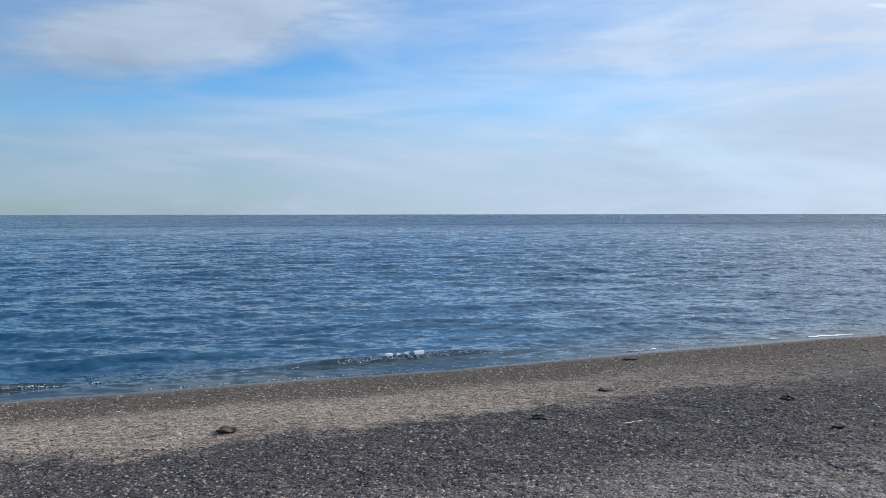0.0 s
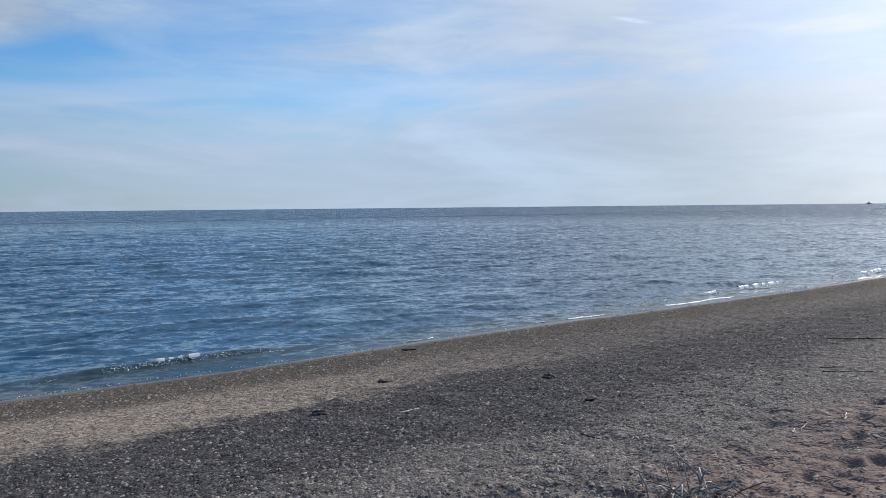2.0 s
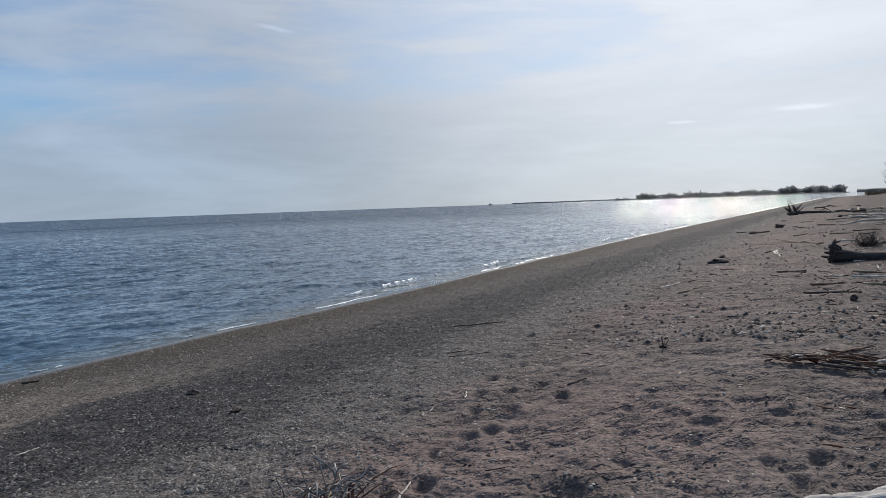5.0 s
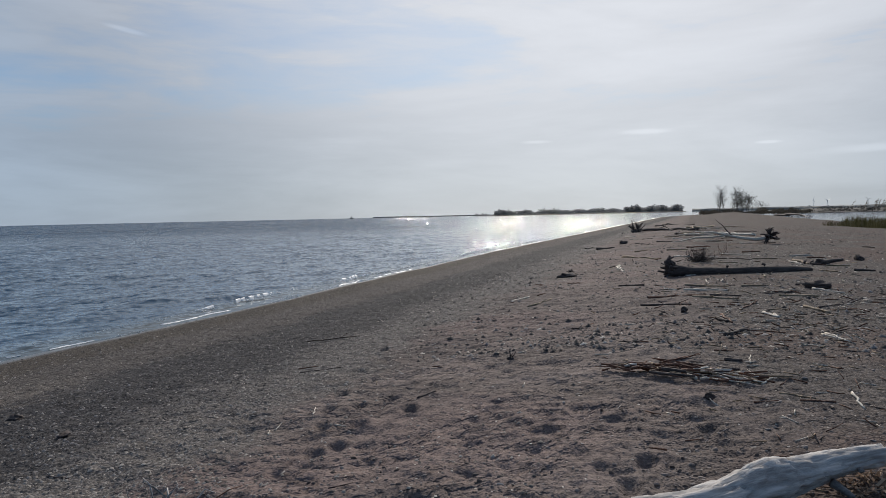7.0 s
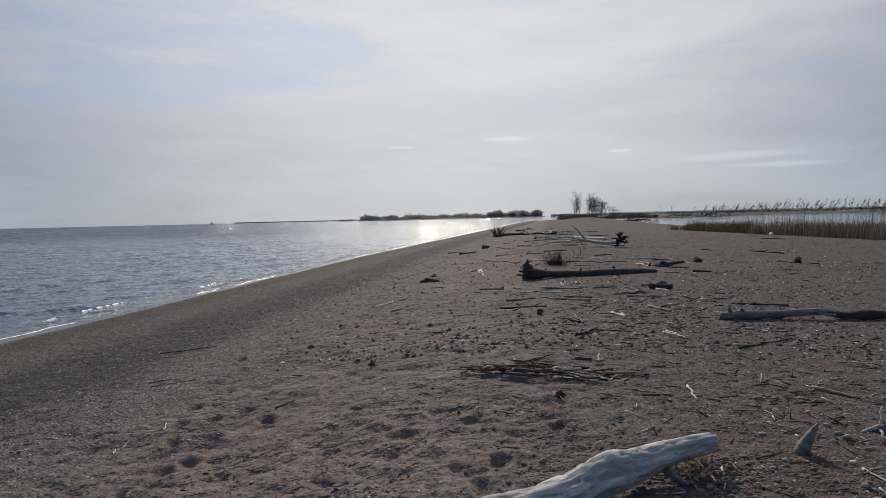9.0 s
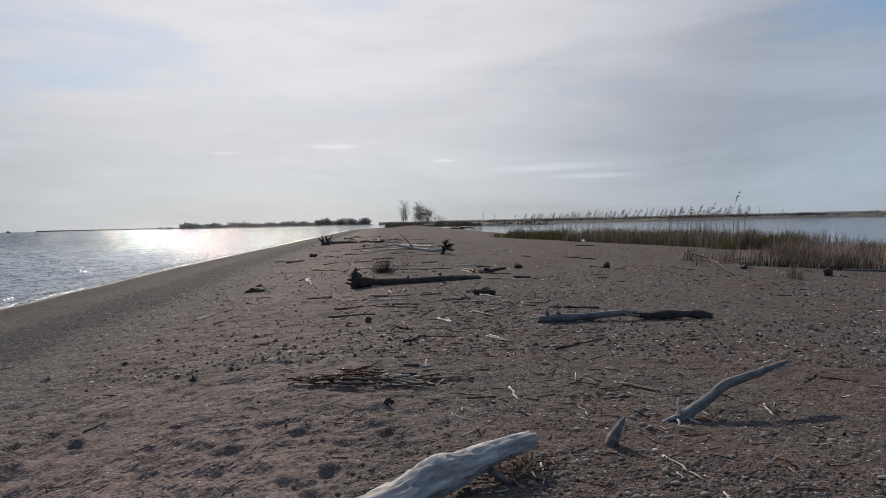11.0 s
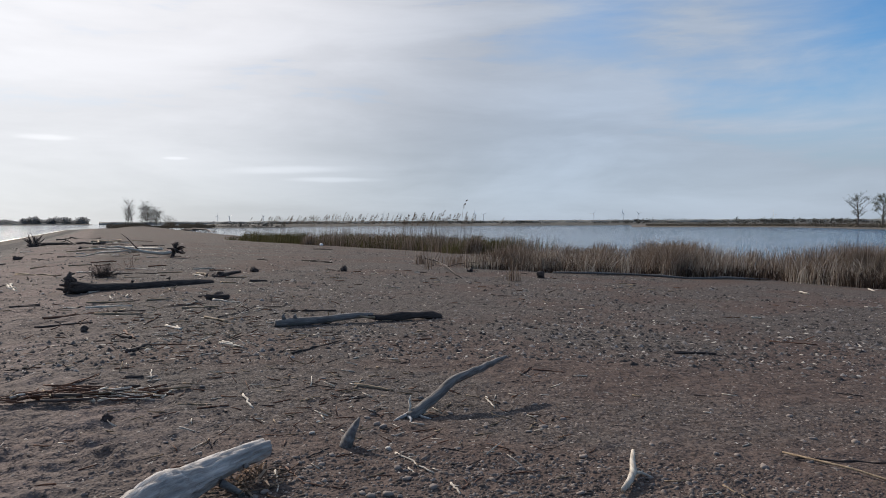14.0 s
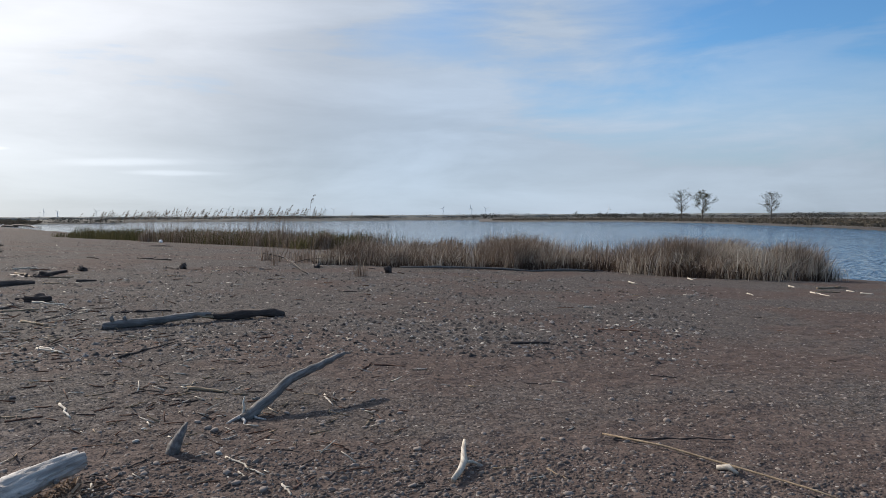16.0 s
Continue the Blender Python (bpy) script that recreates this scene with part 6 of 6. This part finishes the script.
# thicket on the dune at the end of the spit
for i, (az, r, h, leaves, multi) in enumerate(((71.6, 300, 10.5, 2, 3), (72.0, 306, 8.6, 2, 3), (73.2, 304, 9.2, 13, 6), (73.8, 310, 8.0, 13, 6), (72.7, 312, 5.8, 5, 4), (74.5, 305, 5.6, 7, 4),
                                               (75.3, 308, 3.2, 4, 4), (76.4, 310, 3.6, 8, 3), (71.0, 303, 2.4, 3, 3))):
    x, y = at(az, r)
    tree("dune_tree" if h > 5 else "dune_bush", x, y, ground_z(x, y) - 0.1, h, 80 + i, "nearly leafless grey tree on the dune" if h > 5 else "low grey-green bush on the dune",
         leaves, "tree" if h > 5 else "bush", multi, "thicket on the dune", 0.24)


def scrub(name, az0, az1, r0, r1, n, h0, h1, mat, seed, label, category="woods", foot=0.0, per=14, shape=0.55):
    """A far belt of bushes or trees, each a cluster of small leafy lumps."""
    g = np.random.default_rng(seed)
    t = np.sort(g.uniform(0, 1, n))
    az, r = np.radians(az0 + (az1 - az0) * t), r0 + (r1 - r0) * g.uniform(0, 1, n)
    h = h0 + (h1 - h0) * vnoise(t * 100, 0 * t, 5.0, seed) * g.uniform(0.55, 1.1, n)
    k = per
    cx = np.repeat(r * np.sin(az), k) + np.repeat(h, k) * shape * g.normal(0, 0.45, n * k)
    cy = np.repeat(r * np.cos(az), k) + np.repeat(h, k) * shape * g.normal(0, 0.45, n * k)
    cz = foot + np.repeat(h, k) * np.clip(0.12 + 0.75 * g.uniform(0, 1, n * k) ** 0.8, 0, 0.9)
    size = np.repeat(h, k) * g.uniform(0.09, 0.20, n * k)
    m = 5
    jx, jy, jz = (np.repeat(c, m) + np.repeat(size, m) * g.normal(0, 0.6, len(c) * m) for c in (cx, cy, cz))
    return scatter_leaves(name, jx, jy, np.maximum(jz, foot), np.repeat(size, m) * g.uniform(0.35, 0.85, len(jx)), mat, seed + 1, label, category)


def low_land(name, points, height, mat, label, bumps=0.15):
    """A low shore: a front edge of headings and ranges, and the land behind it."""
    front = np.array(points, float)
    n = 160
    az = np.linspace(front[0, 0], front[-1, 0], n)
    r = np.interp(az, front[:, 0], front[:, 1])
    r = r * (1 + 0.02 * (vnoise(az, 0 * az, 0.9, 5) - 0.5))
    back = np.interp(az, front[:, 0], front[:, 2])
    rows = []
    for k, hh in ((0.0, -0.4), (0.004, 0.12), (0.02, 0.75), (0.06, 1.0), (0.2, 1.0), (0.5, 1.05), (1.0, 1.0)):
        rr = r + (back - r) * k
        z = height * hh + bumps * (vnoise(az * 3, rr * 0.05, 1.0, 6) - 0.5) * (hh > 0.1)
        rows.append(np.stack([rr * np.sin(np.radians(az)), rr * np.cos(np.radians(az)), z], -1))
    ob = link_mesh(name, np.concatenate(rows), sheet_faces(len(rows), n, False)[:, ::-1], mat, True)
    return tagged(ob, label, "shore", kind="structure")


low_land("marsh_bank", ((108, 372, 560), (112, 352, 700), (118, 330, 1200), (124, 245, 1500), (129, 178, 1500), (135, 128, 1500), (150, 100, 1500)), 0.55, MARSH, "low marsh bank of tan dry grass")
low_land("far_shore", ((77, 560, 1500), (90, 545, 1500), (104, 560, 1500), (116, 600, 1500), (150, 640, 1500)), 1.9, FAR_MARSH, "low far shore of brown marsh scrub")
low_land("spit_marsh", ((75.5, 400, 480), (77, 390, 470), (80, 420, 480), (83, 450, 480)), 0.45, FAR_MARSH, "thin marsh island across the lagoon")
low_land("far_ridge", ((70, 2150, 2600), (90, 2080, 2600), (110, 2100, 2600), (145, 2150, 2600)), 7.5, HAZED_RIDGE, "distant wooded rise along the horizon", 3.0)
low_land("island_wood_mass", ((56.2, 1915, 2050), (60, 1890, 2050), (66, 1880, 2050), (69.2, 1890, 1990)), 3.5, HAZED_RIDGE, "dense body of the island's wood", 3.0)
low_land("wooded_island", ((55.6, 1900, 2100), (60, 1850, 2150), (66, 1800, 2150), (69.6, 1820, 2000)), 1.5, MARSH, "low wooded island across the lake")
low_land("islet", ((54.2, 1950, 1980), (54.9, 1945, 1985), (55.4, 1950, 1980)), 0.9, MARSH, "tiny rocky islet off a wooded island")
low_land("distant_coast", ((46.8, 4300, 4600), (52, 4250, 4600), (56, 4300, 4600)), 5.0, HAZED_WOODS, "thin distant coast on the horizon", 2.0)
scrub("far_marsh_scrub", 78, 140, 562, 640, 1100, 1.4, 4.4, HAZED_SCRUB, 131, "dark scrub belt along the far marsh shore", per=6, shape=1.0, foot=0.6)
scrub("distant_woods", 76, 141, 1900, 2300, 700, 6, 12, HAZED_WOODS, 133, "distant woods along the horizon", per=6, shape=1.2)
scrub("marsh_bushes", 116, 141, 380, 520, 60, 1.2, 3.2, HAZED_SCRUB, 135, "scattered dark bushes on the marsh", per=12, foot=0.5)
scrub("marsh_edge_grass", 109, 141, 350, 420, 600, 0.5, 1.3, DUNE_GRASS, 137, "tan marsh grass along the bank", "grass", 0.4, 6, 1.2)
scrub("island_woods", 55.9, 58.5, 1900, 2000, 70, 8, 18, HAZED_WOODS, 139, "round-crowned trees on the wooded island", per=22, shape=0.42)
scrub("island_woods", 58.3, 65.5, 1880, 2000, 420, 8, 15, HAZED_WOODS, 141, "uneven low woods on the wooded island", per=8, shape=0.55)
scrub("island_woods", 65.4, 69.3, 1880, 1990, 280, 9, 21, HAZED_WOODS, 143, "taller dense wood on the wooded island", per=11, shape=0.45)
scrub("islet_bushes", 54.3, 55.3, 1955, 1975, 8, 5, 10, HAZED_WOODS, 145, "bushes on a tiny islet", per=14)
scrub("spit_scrub", 75.6, 82.5, 400, 440, 120, 0.8, 2.2, HAZED_SCRUB, 147, "low dark scrub on a marsh island", per=8, foot=0.3)
scrub("dune_scrub", 70.6, 77.5, 285, 325, 320, 0.8, 2.4, DUNE_GRASS, 149, "low grey-brown dune grass and scrub", "grass", 0.6, 14, 0.9)

# dry grass all over the marsh bank
g = np.random.default_rng(171)
az, k = np.radians(g.uniform(109, 141, 16000)), g.uniform(0, 1, 16000) ** 1.5
r = np.interp(np.degrees(az), (108, 112, 118, 124, 129, 135, 150), (372, 352, 330, 245, 178, 128, 100))
r = r * 1.01 + 190 * k
size = 0.16 + 0.40 * g.uniform(0, 1, 16000) ** 2
scatter_leaves("marsh_grass", r * np.sin(az), r * np.cos(az), 0.5 + size * 0.6, size, DUNE_GRASS, 172, "brown dry grass over the marsh bank", "grass")


# ---- wind turbines and boats on the horizon ----
def turbine(az, r, hub, seed):
    rnd = random.Random(seed)
    x, y = at(az, r)
    ob = base("wind_turbine", x, y, 0.0, "slim white wind turbine on the horizon", "wind turbine", "wind turbines on the horizon", -az + rnd.uniform(-40, 40))
    bm = bmesh.new()
    tube(bm, [(0, 0, 0), (0, 0, hub * 0.5), (0, 0, hub)], [1.1, 0.9, 0.6], 8, 0.0, seed)
    part("tower", bm, PAINT_WHITE, ob)
    bm = bmesh.new()
    tube(bm, [(0, 2.5, hub + 1), (0, 0, hub + 1.2), (0, -3.5, hub + 1)], [1.2, 1.6, 0.8], 8, 0.0, seed)
    part("nacelle", bm, PAINT_WHITE, ob)
    a0 = rnd.uniform(0, 2.1)
    for k in range(3):
        a = a0 + k * 2.094
        bm = bmesh.new()
        d = Vector((math.sin(a), 0, math.cos(a)))
        c = Vector((0, -3.8, hub + 1))
        tube(bm, [c, c + d * hub * 0.15, c + d * hub * 0.5], [0.7, 1.3, 0.3], 6, 0.0, seed + k, 0.4)
        part("blade", bm, PAINT_WHITE, ob)


for i, (az, hub) in enumerate(((89.7, 38), (91.0, 36), (96.6, 37), (97.2, 38), (105.3, 36), (107.4, 38), (108.5, 38), (77.8, 34), (78.6, 30), (81.0, 32), (117.5, 32))):
    turbine(az, 3300 + 90 * (i % 4), hub, 160 + i)


def boat(az, r, l, label):
    x, y = at(az, r)
    ob = base("boat", x, y, 0.0, label, "boat", "boats on the lake", 20 - az)
    bm = bmesh.new()
    for z, k in ((-0.5, 0.8), (l * 0.14, 1.0)):
        for px, py in ((-0.5, -0.12), (0.3, -0.13), (0.55, 0.0), (0.3, 0.13), (-0.5, 0.12)):
            bm.verts.new((px * l * k, py * l * k, z + (0.06 * l if px > 0.4 and z > 0 else 0)))
    bm.verts.ensure_lookup_table()
    vs = bm.verts
    for i in range(5):
        j = (i + 1) % 5
        bm.faces.new((vs[i], vs[j], vs[5 + j], vs[5 + i]))
    bm.faces.new([vs[5 + i] for i in range(5)])
    part("hull", bm, HULL, ob, "", False)
    bm = bmesh.new()
    bmesh.ops.create_cube(bm, size=1, matrix=Matrix.Translation((-0.08 * l, 0, 0.24 * l)) @ Matrix.Diagonal((0.34 * l, 0.18 * l, 0.2 * l, 1)))
    bmesh.ops.bevel(bm, geom=bm.edges[:], offset=0.02 * l, segments=2, affect="EDGES")
    part("cabin", bm, HULL, ob)
    bm = bmesh.new()
    tube(bm, [(0.0, 0, 0.3 * l), (0, 0, 0.45 * l), (0, 0, 0.6 * l)], [0.03 * l, 0.025 * l, 0.01 * l], 6, 0.0, 1)
    part("mast", bm, HULL, ob)


boat(45.2, 2500, 14, "small dark workboat far out on the lake")
boat(49.4, 2600, 9, "tiny dark boat far out on the lake")
